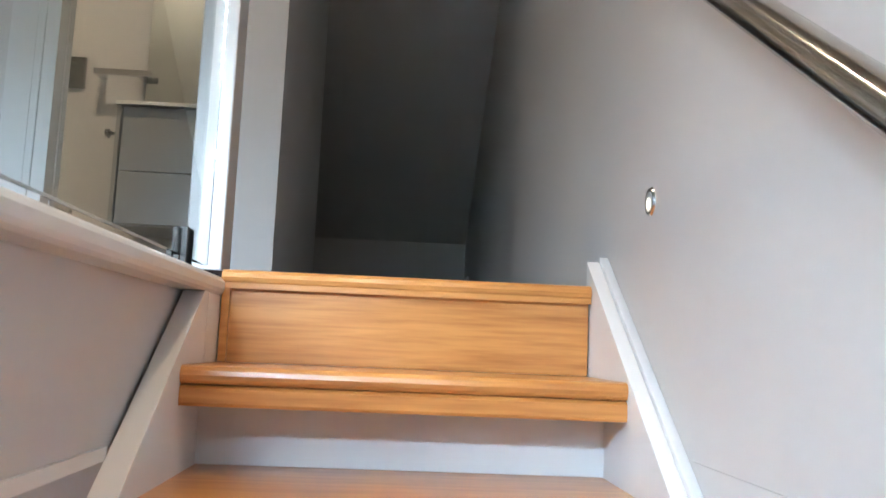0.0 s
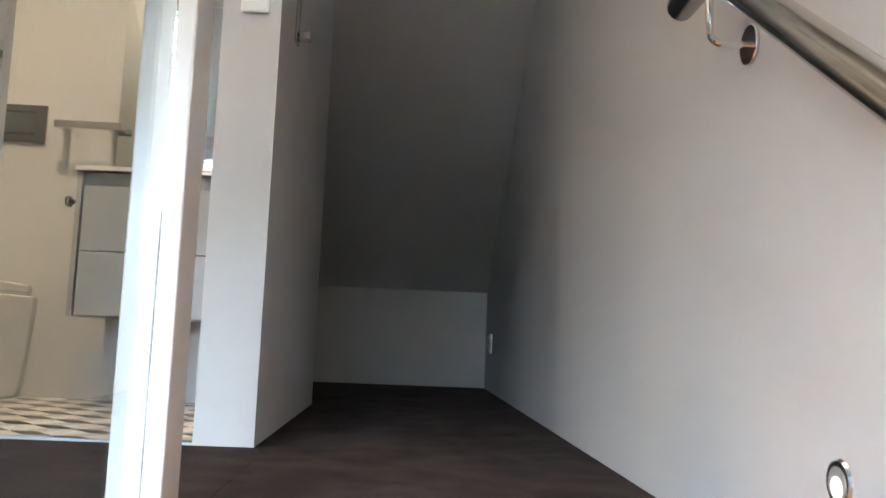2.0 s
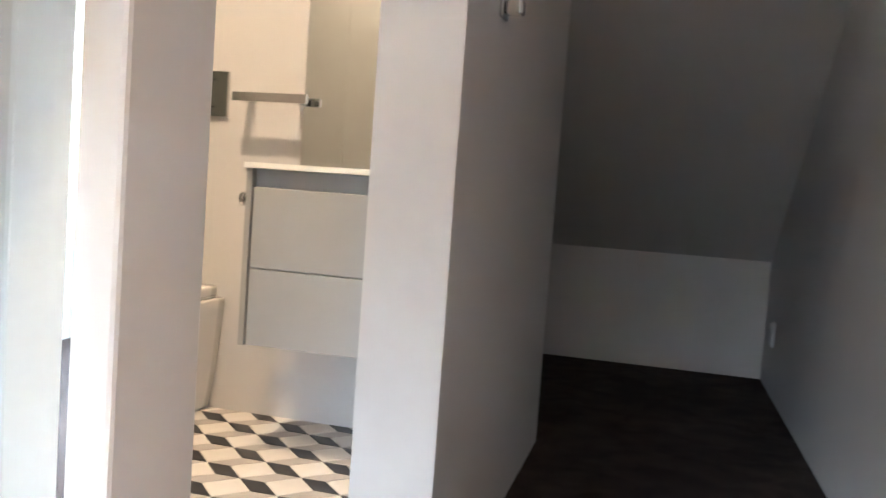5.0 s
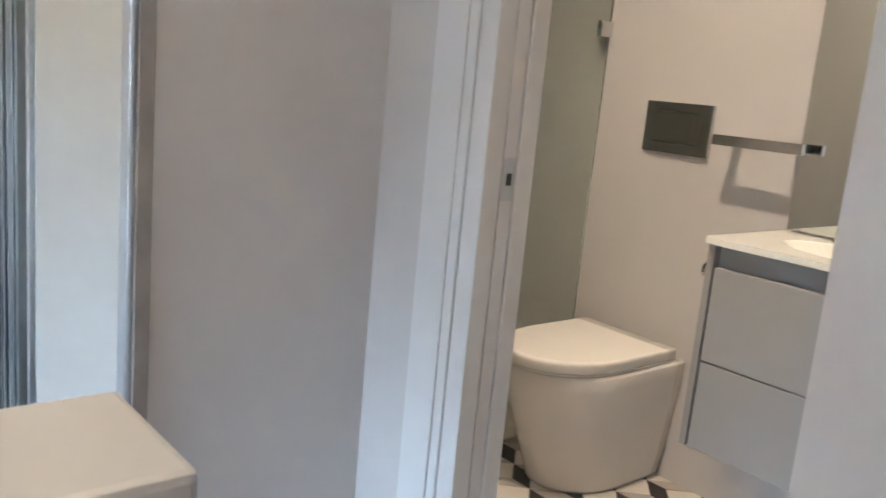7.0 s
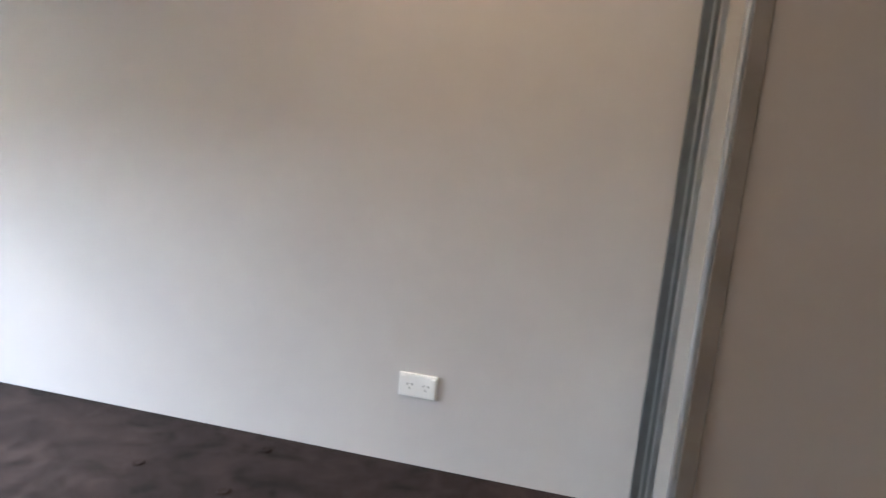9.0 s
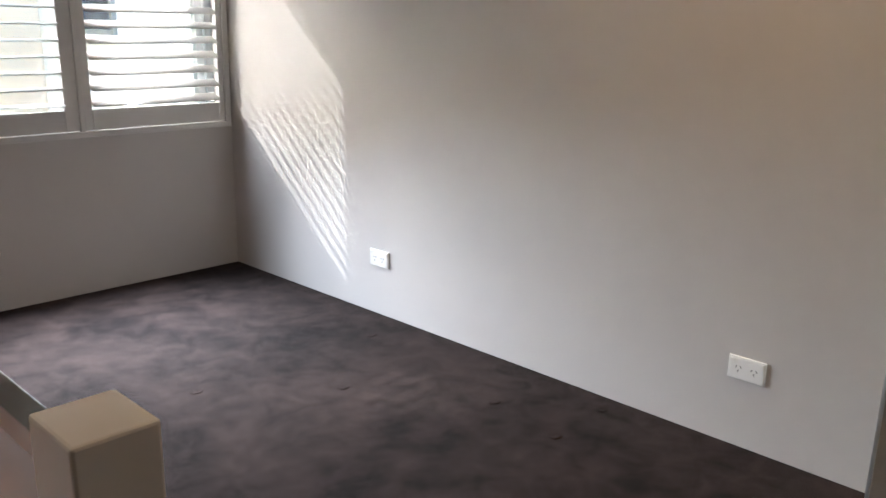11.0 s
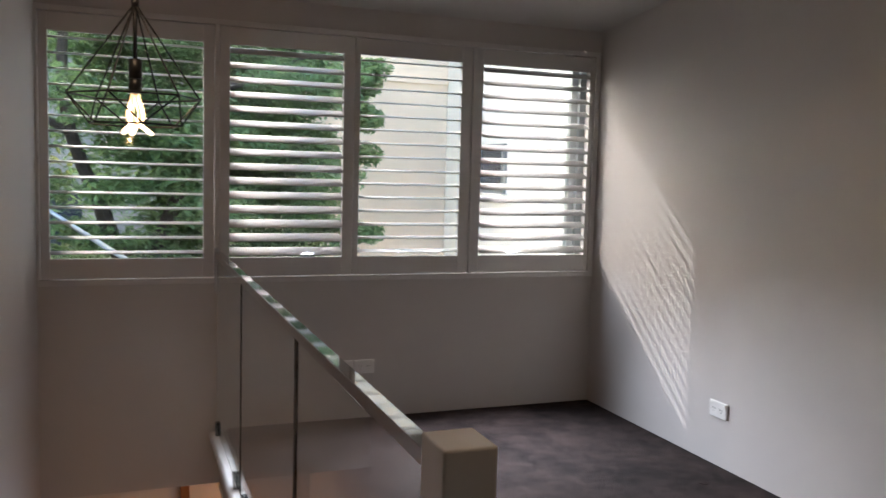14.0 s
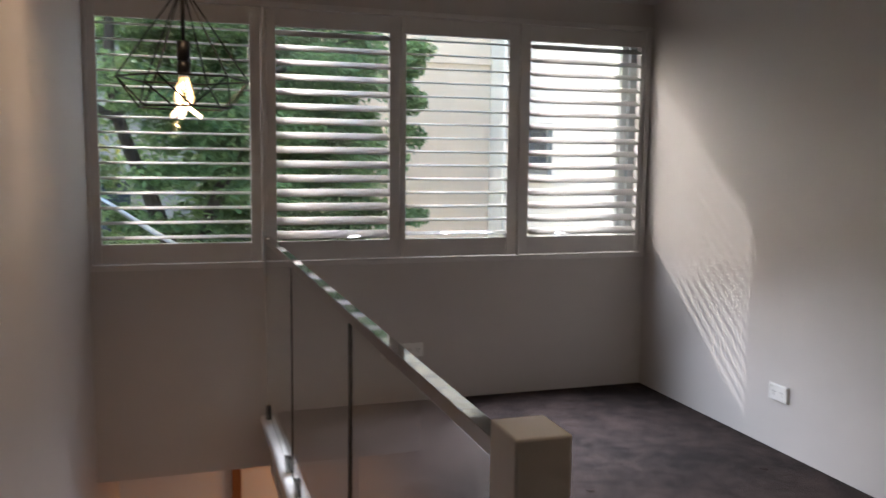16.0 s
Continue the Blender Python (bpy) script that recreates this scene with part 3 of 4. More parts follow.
# ---- sockets and switches ----
def wall_plate(name, label, category, w, h, m, kind):
    """Built in its own xz plane, facing -y."""
    ob = empty(name, label, category, group="wall outlets")
    bm = bmesh.new()
    add_box(bm, -w / 2, w / 2, -0.011, -0.001, -h / 2, h / 2, 0.003)
    part("plate", bm, PLASTIC, ob)
    bm = bmesh.new()
    add_box(bm, -w / 2 + 0.006, w / 2 - 0.006, -0.0125, -0.011, -h / 2 + 0.006, h / 2 - 0.006, 0.0006)
    part("cover", bm, PLASTIC, ob)
    if kind == "power":
        for sx in (-1, 1):
            bm = bmesh.new()
            cx = sx * w * 0.40
            add_box(bm, cx - 0.0065, cx + 0.0065, -0.0165, -0.0125, h * 0.24, h * 0.40, 0.001)
            part("rocker", bm, PLASTIC, ob)
            cx = sx * w * 0.21
            for rot, dx, dz in ((30, -0.008, 0.008), (-30, 0.008, 0.008), (0, 0, -0.006)):
                bm = bmesh.new()
                add_box(bm, -0.0012, 0.0012, -0.0131, -0.0126, -0.0045, 0.0045)
                bmesh.ops.transform(bm, matrix=pose(cx + dx, 0, dz - 0.004, 0, rot, 0), verts=bm.verts[:])
                part("slot", bm, SLOT, ob)
    elif kind == "data":
        for cx in (-0.03, 0.0, 0.03):
            bm = bmesh.new()
            add_rod(bm, (cx, -0.0125, 0.003), (cx, -0.0165, 0.003), 0.006, 12)
            part("jack", bm, SLOT, ob)
    elif kind == "switch":
        for cx, cz in ((-0.014, 0.014), (0.014, 0.014), (-0.014, -0.014), (0.014, -0.014)):
            bm = bmesh.new()
            add_box(bm, cx - 0.007, cx + 0.007, -0.0165, -0.0125, cz - 0.005, cz + 0.005, 0.001)
            part("rocker", bm, PLASTIC, ob)
    ob.matrix_basis = m
    return ob


wall_plate("power_socket", "white double power socket low on the bedroom wall", "socket", 0.128, 0.08, pose(XF, -0.257, 0.283, 0, 0, 90), "power")
wall_plate("power_socket", "white double power socket low on the bedroom wall", "socket", 0.128, 0.08, pose(XF, -2.09, 0.283, 0, 0, 90), "power")
wall_plate("power_socket", "white double power socket under the shuttered window", "socket", 0.118, 0.08, pose(-1.249, YW, 0.299, 0, 0, 180), "power")
wall_plate("data_outlet", "white aerial and data plate under the shuttered window", "socket", 0.112, 0.08, pose(-1.128, YW, 0.299, 0, 0, 180), "data")
wall_plate("light_switch", "white four gang light switch beside the bathroom door", "switch", 0.075, 0.118, pose(-0.505, DOOR_Y, 1.186), "switch")
wall_plate("power_socket", "white socket plate low in the attic nook", "socket", 0.07, 0.11, pose(XR, 3.569, 0.271, 0, 0, -90), "power")

# small chrome latch on the nook wall
latch = empty("door_latch", "small chrome flush latch on the nook wall", "latch", (-0.437, 1.239, 1.215))
place_part(box("plate", -0.4365, -0.428, 1.206, 1.262, 1.148, 1.30, PLATE, bev=0.003), latch)
place_part(box("lever", -0.4275, -0.392, 1.216, 1.252, 1.156, 1.186, CHROME, bev=0.006), latch)

# ---- bathroom doorway ----
door = empty("door_1", "white painted door frame of the bathroom doorway", "door frame", ((DX0 + DX1) / 2, DOOR_Y, 0), kind="structure")
for x0, x1, z0, z1 in ((-1.336, -1.226, 0.0, DZ + 0.09),):
    place_part(boxes("architrave", [(x0, x1, DOOR_Y - 0.016, DOOR_Y - 0.001, z0, z1), (x0 + 0.012, x1 - 0.022, DOOR_Y - 0.021, DOOR_Y - 0.0165, z0, z1)], GLOSS, bev=0.002), door)
place_part(box("architrave", -1.225, DX1 + 0.02, DOOR_Y - 0.016, DOOR_Y - 0.001, DZ, DZ + 0.09, GLOSS, bev=0.002), door)
place_part(boxes("jamb", [(-1.2245, -1.181, DOOR_Y - 0.012, DOOR_Y + 0.028, 0, DZ), (-1.199, -1.183, DOOR_Y + 0.032, DOOR_Y + 0.062, 0, DZ), (-1.199, -1.181, DOOR_Y + 0.066, DOOR_Y + 0.105, 0, DZ)], GLOSS, bev=0.0015), door)
# dark sheet behind the jamb strips: the groove's shade put into colour
place_part(box("groove_shade", -1.1995, -1.190, DOOR_Y + 0.0275, DOOR_Y + 0.0665, 0, DZ, SLOT, label="dark backing in place of the shade in the sliding door's groove"), door)
strike = place_part(box("strike_plate", -1.1829, -1.1812, DOOR_Y + 0.034, DOOR_Y + 0.060, 0.955, 1.03, BRUSHED, bev=0.0005, label="steel strike plate"), door)
hole = box("latch_hole", -1.1811, -1.1806, DOOR_Y + 0.041, DOOR_Y + 0.053, 0.982, 1.003, SLOT)
hole.parent = strike
place_part(box("threshold", DX0, DX1, DOOR_Y + 0.002, DOOR_Y + 0.014, -0.003, 0.006, BRUSHED), door)

# ---- wardrobe with mirror doors ----
robe = empty("wardrobe", "built-in wardrobe with sliding mirror doors and aluminium tracks", "wardrobe", (-2.1, 0.55, 0))
place_part(boxes("floor_track", [(XF + 0.001, -1.531, 0.445, 0.60, 0.001, 0.012), (XF + 0.001, -1.531, 0.445, 0.452, 0.0121, 0.026), (XF + 0.001, -1.531, 0.518, 0.523, 0.0121, 0.026), (XF + 0.001, -1.531, 0.593, 0.60, 0.0121, 0.026)], BRUSHED, bev=0.001, label="aluminium floor track"), robe)
place_part(box("head_track", XF + 0.001, -1.531, 0.445, 0.60, 2.35, 2.42, BRUSHED, label="aluminium head track"), robe)
place_part(boxes("side_channel", [(XF + 0.001, XF + 0.030, 0.452, 0.600, 0.027, 2.349), (XF + 0.0305, XF + 0.034, 0.4525, 0.456, 0.027, 2.349)], GREYMETAL, bev=0.001, label="grey aluminium wall channel"), robe)
place_part(boxes("channel_fin", [(XF + 0.0345, XF + 0.05, 0.478, 0.484, 0.027, 2.349), (XF + 0.0305, XF + 0.05, 0.525, 0.532, 0.027, 2.349)], BRUSHED, bev=0.001, label="bright aluminium fins"), robe)
# strip added for the shade along the end post, held in its colour
place_part(box("post_shade_strip", -1.4965, -1.487, 0.472, 0.4985, 0.001, 2.42, EDGE_SHADE, bev=0.002, label="strip in the darker tone of the end post's shaded side"), robe)
place_part(boxes("end_post", [(-1.5305, -1.497, 0.462, 0.4848, 0.001, 2.42)], BRUSHED, bev=0.006, label="rounded aluminium end post"), robe)


def mirror_door(x0, x1, y):
    d = place_part(box("sliding_door", x0 + 0.02, x1 - 0.02, y, y + 0.012, 0.06, 2.31, MIRROR, label="full height mirror panel"), robe)
    for nm, b in (("stile", (x0, x0 + 0.0195, y - 0.008, y + 0.02, 0.028, 2.345)), ("stile", (x1 - 0.0195, x1, y - 0.008, y + 0.02, 0.028, 2.345)), ("rail", (x0 + 0.02, x1 - 0.02, y - 0.004, y + 0.018, 0.028, 0.0595)), ("rail", (x0 + 0.02, x1 - 0.02, y - 0.004, y + 0.018, 2.3105, 2.345))):
        s = box(nm, *b, BRUSHED, bev=0.002)
        s.parent = d


mirror_door(-2.16, -1.535, 0.475)
mirror_door(-2.685, -2.10, 0.545)

# ---- bathroom things ----
TX, TY = -1.705, 2.10


def d_outline(w, length, grow=0.0, y_back=0.0):
    """Outline of a toilet seen from above: flat at the wall, round in front."""
    def fn(a):
        c, s = math.cos(a), math.sin(a)
        hw, rad = w / 2 + grow, w / 2 + grow
        straight = length - 0.66 * w
        if s >= 0:
            # back, squared
            k = 1 / max(abs(c), abs(s), 1e-6)
            return (hw * max(-1, min(1, c * k)), -straight + (straight - y_back) * min(1, s * k))
        return (hw * c, -straight + (length - straight + grow) * s)
    return fn


toilet = empty("toilet", "white back-to-wall ceramic toilet with a closed seat", "toilet", (TX, TY, 0))
toilet_rings = [(0.0, d_outline(0.285, 0.39)), (0.012, d_outline(0.295, 0.395)), (0.06, d_outline(0.312, 0.41)), (0.15, d_outline(0.338, 0.445)), (0.26, d_outline(0.36, 0.49)), (0.34, d_outline(0.372, 0.515)), (0.38, d_outline(0.376, 0.522)), (0.388, d_outline(0.372, 0.519))]
lathe("bowl", toilet_rings, (0, 0.045, 0), CERAMIC, toilet, seg=64)
seat_rings = [(0.389, d_outline(0.352, 0.478)), (0.392, d_outline(0.36, 0.485)), (0.397, d_outline(0.36, 0.485))]
lathe("seat", seat_rings, (0, 0.0, 0), CERAMIC, toilet, seg=64)
lid_rings = [(0.399, d_outline(0.362, 0.488)), (0.402, d_outline(0.366, 0.490)), (0.421, d_outline(0.366, 0.490)), (0.426, d_outline(0.366, 0.490)), (0.430, d_outline(0.362, 0.487)), (0.4325, d_outline(0.352, 0.480)), (0.433, d_outline(0.342, 0.474)), (0.4331, d_outline(0.336, 0.470))]
lathe("lid", lid_rings, (0, 0.0, 0), CERAMIC, toilet, seg=64)

flush = empty("flush_plate", "chrome dual flush plate above the toilet", "flush plate", (-1.659, BATH_Y, 1.077))
FP = (BATH_Y - 0.014, BATH_Y - 0.001)
place_part(box("plate", -1.776, -1.542, *FP, 1.0, 1.152, PLATE, bev=0.003), flush)
place_part(box("small_button", -1.735, -1.603, BATH_Y - 0.0155, BATH_Y - 0.0145, 1.037, 1.118, PLATE, bev=0.0003), flush)
place_part(box("large_button", -1.600, -1.578, BATH_Y - 0.0155, BATH_Y - 0.0145, 1.037, 1.118, PLATE, bev=0.0003), flush)
for z in (1.0325, 1.1225):
    place_part(box("slit", -1.735, -1.588, BATH_Y - 0.0152, BATH_Y - 0.0145, z - 0.0025, z + 0.0025, SLOT, label="dark finger slit"), flush)

bar = empty("towel_bar", "flat chrome towel bar fixed to the wall", "towel rail", (-1.36, BATH_Y, 1.075))
place_part(box("bar", -1.476, -1.214, 2.046, 2.062, 1.047, 1.076, CHROME, bev=0.0015), bar)
for x in (-1.456, -1.270):
    place_part(box("mount", x - 0.013, x + 0.013, 2.0625, BATH_Y - 0.0005, 1.049, 1.074, CHROME, bev=0.001), bar)

VX0, VX1, VY = -1.255, -0.592, 1.75
vanity = empty("vanity_unit", "grey wall-hung vanity with two drawers", "vanity", ((VX0 + VX1) / 2, 1.95, 0.315))
place_part(boxes("carcass", [(VX0, VX0 + 0.018, VY + 0.01, BATH_Y - 0.001, 0.315, 0.828), (VX1 - 0.018, VX1, VY + 0.02, BATH_Y - 0.001, 0.315, 0.828), (VX0 + 0.0185, VX1 - 0.0185, VY + 0.03, BATH_Y - 0.001, 0.315, 0.333), (VX0 + 0.0185, VX1 - 0.0185, VY + 0.035, VY + 0.05, 0.3335, 0.828)], VANITY, bev=0.001), vanity)
for z0, z1 in ((0.32, 0.541), (0.5445, 0.775)):
    place_part(box("drawer_front", VX0 + 0.03, VX1 - 0.02, VY, VY + 0.018, z0, z1, VANITY, bev=0.002), vanity)
top = empty("wash_basin", "pale moulded wash basin top with a shallow oval bowl", "basin", ((VX0 + VX1) / 2, 1.95, 0.829))
bm = bmesh.new()
cx, cy, hw, hd = (VX0 - 0.006 + VX1) / 2, (VY - 0.01 + BATH_Y) / 2, (VX1 - VX0 + 0.006) / 2, (BATH_Y - 0.001 - VY + 0.01) / 2
NB = 48


def rect_at(a):
    c, s = math.cos(a), math.sin(a)
    k = min(hw / max(abs(c), 1e-6), hd / max(abs(s), 1e-6))
    return cx + c * k, cy + s * k


prev = None
levels = [("r", 0.829), ("r", 0.845), (1.0, 0.845), (0.97, 0.842), (0.85, 0.815), (0.6, 0.79), (0.25, 0.780)]
for kind_, z in levels:
    ring = []
    for k in range(NB):
        a = 2 * math.pi * k / NB
        if kind_ == "r":
            x, y = rect_at(a)
        else:
            x, y = cx + kind_ * 0.235 * math.cos(a), cy + kind_ * 0.135 * math.sin(a)
        ring.append(bm.verts.new((x, y, z)))
    if prev:
        for k in range(NB):
            bm.faces.new((prev[k], prev[(k + 1) % NB], ring[(k + 1) % NB], ring[k]))
    prev = ring
bm.faces.new(prev)
place_part(part("basin_bowl", bm, STONE), top)
place_part(rod("waste", (cx, cy, 0.7801), (cx, cy, 0.784), 0.022, CHROME), top)
tap = empty("basin_tap", "chrome lever mixer tap on the basin", "tap", (cx, 2.08, 0.845))
place_part(rod("body", (cx, 2.085, 0.8455), (cx, 2.085, 0.93), 0.02, CHROME), tap)
place_part(rod("spout", (cx, 2.075, 0.905), (cx, 1.975, 0.895), 0.012, CHROME), tap)
place_part(rod("lever", (cx, 2.085, 0.9305), (cx, 2.02, 0.965), 0.008, CHROME), tap)

mirror = empty("bathroom_mirror", "frameless mirror cabinet above the vanity", "mirror", (-0.92, BATH_Y, 0.86))
place_part(box("cabinet", -1.246, -0.592, 2.112, BATH_Y - 0.001, 0.852, 1.68, VANITY), mirror)
place_part(box("mirror_glass", -1.250, -0.592, 2.106, 2.1115, 0.850, 1.682, MIRROR), mirror)

holder = empty("toilet_paper_holder", "round chrome toilet roll holder on the vanity side", "paper holder", (VX0, 1.9, 0.735))
place_part(rod("rosette", (VX0 - 0.0005, 1.9, 0.735), (VX0 - 0.012, 1.9, 0.735), 0.022, CHROME), holder)
place_part(rod("arm", (VX0 - 0.0125, 1.9, 0.735), (VX0 - 0.07, 1.9, 0.735), 0.009, CHROME), holder)
place_part(rod("end_cap", (VX0 - 0.0705, 1.9, 0.735), (VX0 - 0.085, 1.9, 0.735), 0.021, CHROME), holder)

shower = empty("shower_screen", "grey tinted glass shower screen with chrome clips", "shower screen", (-1.972, 1.6, 0))
g = place_part(box("glass_panel", -1.977, -1.967, DOOR_Y + 0.11, BATH_Y - 0.004, 0.004, 1.95, GLASS_SHOWER), shower)
g.visible_shadow = False
for z in (0.25, 1.36):
    place_part(boxes("clip", [(-1.987, -1.9775, BATH_Y - 0.055, BATH_Y - 0.002, z - 0.025, z + 0.025), (-1.9665, -1.957, BATH_Y - 0.055, BATH_Y - 0.002, z - 0.025, z + 0.025)], CHROME, bev=0.002), shower)

# ---- lights in the rooms ----


def downlight(x, y, z, tilt, energy, label, spread=130, aim=0):
    ob = empty("downlight", label, "light", (x, y, z), "recessed downlights")
    ob.rotation_euler = (radians(tilt), 0, 0)
    bm = bmesh.new()
    bmesh.ops.create_cone(bm, cap_ends=True, segments=24, radius1=0.048, radius2=0.052, depth=0.008, matrix=Matrix.Translation((0, 0, -0.005)))
    part("bezel", bm, PLASTIC, ob)
    bm = bmesh.new()
    bmesh.ops.create_cone(bm, cap_ends=True, segments=24, radius1=0.034, radius2=0.034, depth=0.002, matrix=Matrix.Translation((0, 0, -0.0105)))
    part("lens", bm, GLOW_DOWN, ob, "warm glowing lens")
    lamp("downlight_lamp", "AREA", energy, (1.0, 0.66, 0.38), pose(x, y, z - 0.016, aim), 0.1, spread)


downlight(-1.35, 1.25, slope_z(1.25), -34.6, 0.82, "warm recessed downlight in the bathroom ceiling", 112, 12)
downlight(-2.15, -0.25, flat_z(-0.25), 6, 0.6, "warm recessed downlight in the raked ceiling", 130)
downlight(0.12, -1.3, flat_z(-1.3), 6, 0.5, "warm recessed downlight in the raked ceiling", 95)
downlight(-0.8, 0.3, flat_z(0.3), 6, 0.16, "warm recessed downlight over the landing", 110)
lamp("lower_hall_lamp", "AREA", 4.2, (1.0, 0.46, 0.16), pose(-1.6, -4.4, -0.42), 0.3)

# pendant
PX_, PY_ = -0.011, -1.726
pendant = empty("pendant_light", "black wire diamond pendant with a glowing spiral bulb", "pendant light", (PX_, PY_, 1.5))
place_part(rod("cord", (PX_, PY_, 1.93), (PX_, PY_, flat_z(PY_)), 0.003, BLACK, seg=8), pendant)
place_part(rod("ceiling_rose", (PX_, PY_, flat_z(PY_) + 0.01), (PX_, PY_, flat_z(PY_) - 0.025), 0.05, BLACK), pendant)
place_part(rod("stem", (PX_, PY_, 1.745), (PX_, PY_, 1.93), 0.007, BLACK, seg=10), pendant)
place_part(rod("lamp_holder", (PX_, PY_, 1.685), (PX_, PY_, 1.747), 0.021, BLACK), pendant)
place_part(rod("holder_skirt", (PX_, PY_, 1.643), (PX_, PY_, 1.6845), 0.023, BLACK, r2=0.019), pendant)
NW = 6
TOP, MID, BOT = 1.925, 1.628, 1.537
mids = [(PX_ + 0.207 * math.cos(2 * math.pi * (k + 0.12) / NW), PY_ + 0.207 * math.sin(2 * math.pi * (k + 0.12) / NW), MID) for k in range(NW)]
bots = [(PX_ + 0.152 * math.cos(2 * math.pi * (k + 0.62) / NW), PY_ + 0.152 * math.sin(2 * math.pi * (k + 0.62) / NW), BOT) for k in range(NW)]
apex = (PX_, PY_, TOP)
shade = place_part(rod("wire_shade", (PX_, PY_, TOP - 0.012), (PX_, PY_, TOP + 0.012), 0.012, BLACK, seg=10), pendant)


def wire(a, b):
    bm = bmesh.new()
    add_rod(bm, a, b, 0.003, 6)
    w = part("wire", bm, BLACK)
    w.parent = shade


for k in range(NW):
    wire(apex, mids[k])
    wire(mids[k], mids[(k + 1) % NW])
    wire(mids[k], bots[k])
    wire(bots[k], mids[(k + 1) % NW])
    wire(bots[k], bots[(k + 1) % NW])
bulb = place_part(rod("bulb_cap", (PX_, PY_, 1.632), (PX_, PY_, 1.6425), 0.014, PLASTIC), pendant)
# three looped tubes: a waisted body, then lobes that splay out below
PROFILE = ((0.0, 0.010), (0.012, 0.012), (0.035, 0.020), (0.062, 0.026), (0.080, 0.023), (0.090, 0.014), (0.096, 0.014), (0.106, 0.028), (0.118, 0.044), (0.124, 0.052))
for j in range(3):
    for side_ in (-1, 1):
        loop = []
        for k, (dz, r) in enumerate(PROFILE):
            a = 2 * math.pi * (j / 3) + 0.25 + side_ * (0.62 if k < 6 else 0.42 * (len(PROFILE) - 1 - k) / 4) + 0.5 * min(1, dz / 0.09)
            loop.append((PX_ + r * math.cos(a), PY_ + r * math.sin(a), 1.632 - dz))
        upper = tube("glow_tube", loop[:7], 0.0055, GLOW_WARM, None, "warm glowing looped tube", 8)
        lower = tube("glow_lobe", loop[6:], 0.0072, GLOW_HOT, None, "white glowing lobe of the tube", 8)
        upper.parent = bulb
        lower.parent = bulb
lamp("pendant_lamp", "POINT", 0.4, (1.0, 0.6, 0.3), pose(PX_, PY_, 1.59), 0.01)

# timber door frame in the hall below
low_door = empty("lower_doorway", "pale door in a dark timber frame in the hall below", "door", (0.05, -5.0, LOW))
place_part(boxes("post", [(-0.405, -0.341, -5.06, -4.96, LOW, -0.305)], OAK, bev=0.003), low_door)
place_part(box("lintel", -0.3405, XR - 0.001, -5.06, -4.96, -0.37, -0.305, OAK, bev=0.003), low_door)
place_part(box("door_leaf", -0.340, XR - 0.001, -5.035, -4.995, LOW, -0.371, GLOSS, bev=0.003, label="pale painted door leaf"), low_door)
sconce = empty("wall_lamp", "small glowing wall lamp in the hall below", "wall lamp", (-0.66, -5.149, -1.36))
place_part(box("backplate", -0.70, -0.62, -5.149, -5.135, -1.42, -1.28, BLACK, bev=0.003), sconce)
place_part(rod("cap", (-0.66, -5.09, -1.295), (-0.66, -5.09, -1.282), 0.045, BLACK), sconce)
place_part(rod("arm", (-0.66, -5.135, -1.29), (-0.66, -5.091, -1.29), 0.008, BLACK), sconce)
place_part(rod("shade", (-0.66, -5.09, -1.385), (-0.66, -5.09, -1.296), 0.036, GLOW_DIM, r2=0.03, label="glowing opal shade"), sconce)

# ---- outside ----
ground = box("ground", -200, 200, -400, -7.5, -3.3, -3.2, LAWN)
structure(ground, "mixed lawn and paving outside", "ground")


def house_window(h, axis, at, a, b, c, d):
    """A framed dark window on a wall that faces +y or +x, from a to b along it and c to d in height."""
    def bx(u0, u1, w0, w1, v0, v1):
        return (u0, u1, at + w0, at + w1, v0, v1) if axis == "y" else (at + w0, at + w1, u0, u1, v0, v1)

    w = place_part(boxes("window", [bx(a, b, 0.002, 0.05, c, c + 0.05), bx(a, b, 0.002, 0.05, d - 0.05, d), bx(a, a + 0.05, 0.002, 0.05, c + 0.051, d - 0.051), bx(b - 0.05, b, 0.002, 0.05, c + 0.051, d - 0.051)], GREYMETAL), h)
    for nm, p_, mt in (("pane", bx(a + 0.051, b - 0.051, 0.004, 0.02, c + 0.051, d - 0.051), DARKGLASS), ("sill", bx(a - 0.06, b + 0.06, 0.002, 0.09, c - 0.06, c - 0.001), RENDERPALE)):
        box(nm, *p_, mt).parent = w


house = empty("neighbour_house", "cream rendered neighbouring house with a sunlit wing", "house", (-5.0, -10.0, -3.2))
place_part(box("wall", -4.1, -2.0, -15.0, -9.6, -3.2, 5.6, RENDERWALL), house)
place_part(box("wing_wall", -9.0, -4.101, -15.0, -4.2, -3.2, 5.2, RENDERPALE), house)
place_part(box("roof", -9.4, -1.6, -15.4, -9.2, 5.601, 5.8, ROOF), house)
place_part(box("string_course", -4.099, -1.98, -9.599, -9.56, 2.62, 2.70, RENDERWALL), house)
house_window(house, "x", -4.101, -8.4, -7.62, 1.2, 1.78)
house_window(house, "x", -4.101, -8.4, -7.62, -1.4, -0.5)
place_part(rod("downpipe", (-4.05, -8.9, -3.2), (-4.05, -8.9, 5.1), 0.04, RENDERPALE), house)
far = empty("far_house", "pale grey house behind the trees", "house", (5.0, -24.0, -3.2))
place_part(box("wall", -9.0, 14.0, -27.0, -22.0, -3.2, 5.4, PAVING), far)
place_part(prism("roof", [(-27.4, 5.401), (-21.6, 5.401), (-24.5, 8.2)], "x", -9.5, 14.5, ROOF), far)
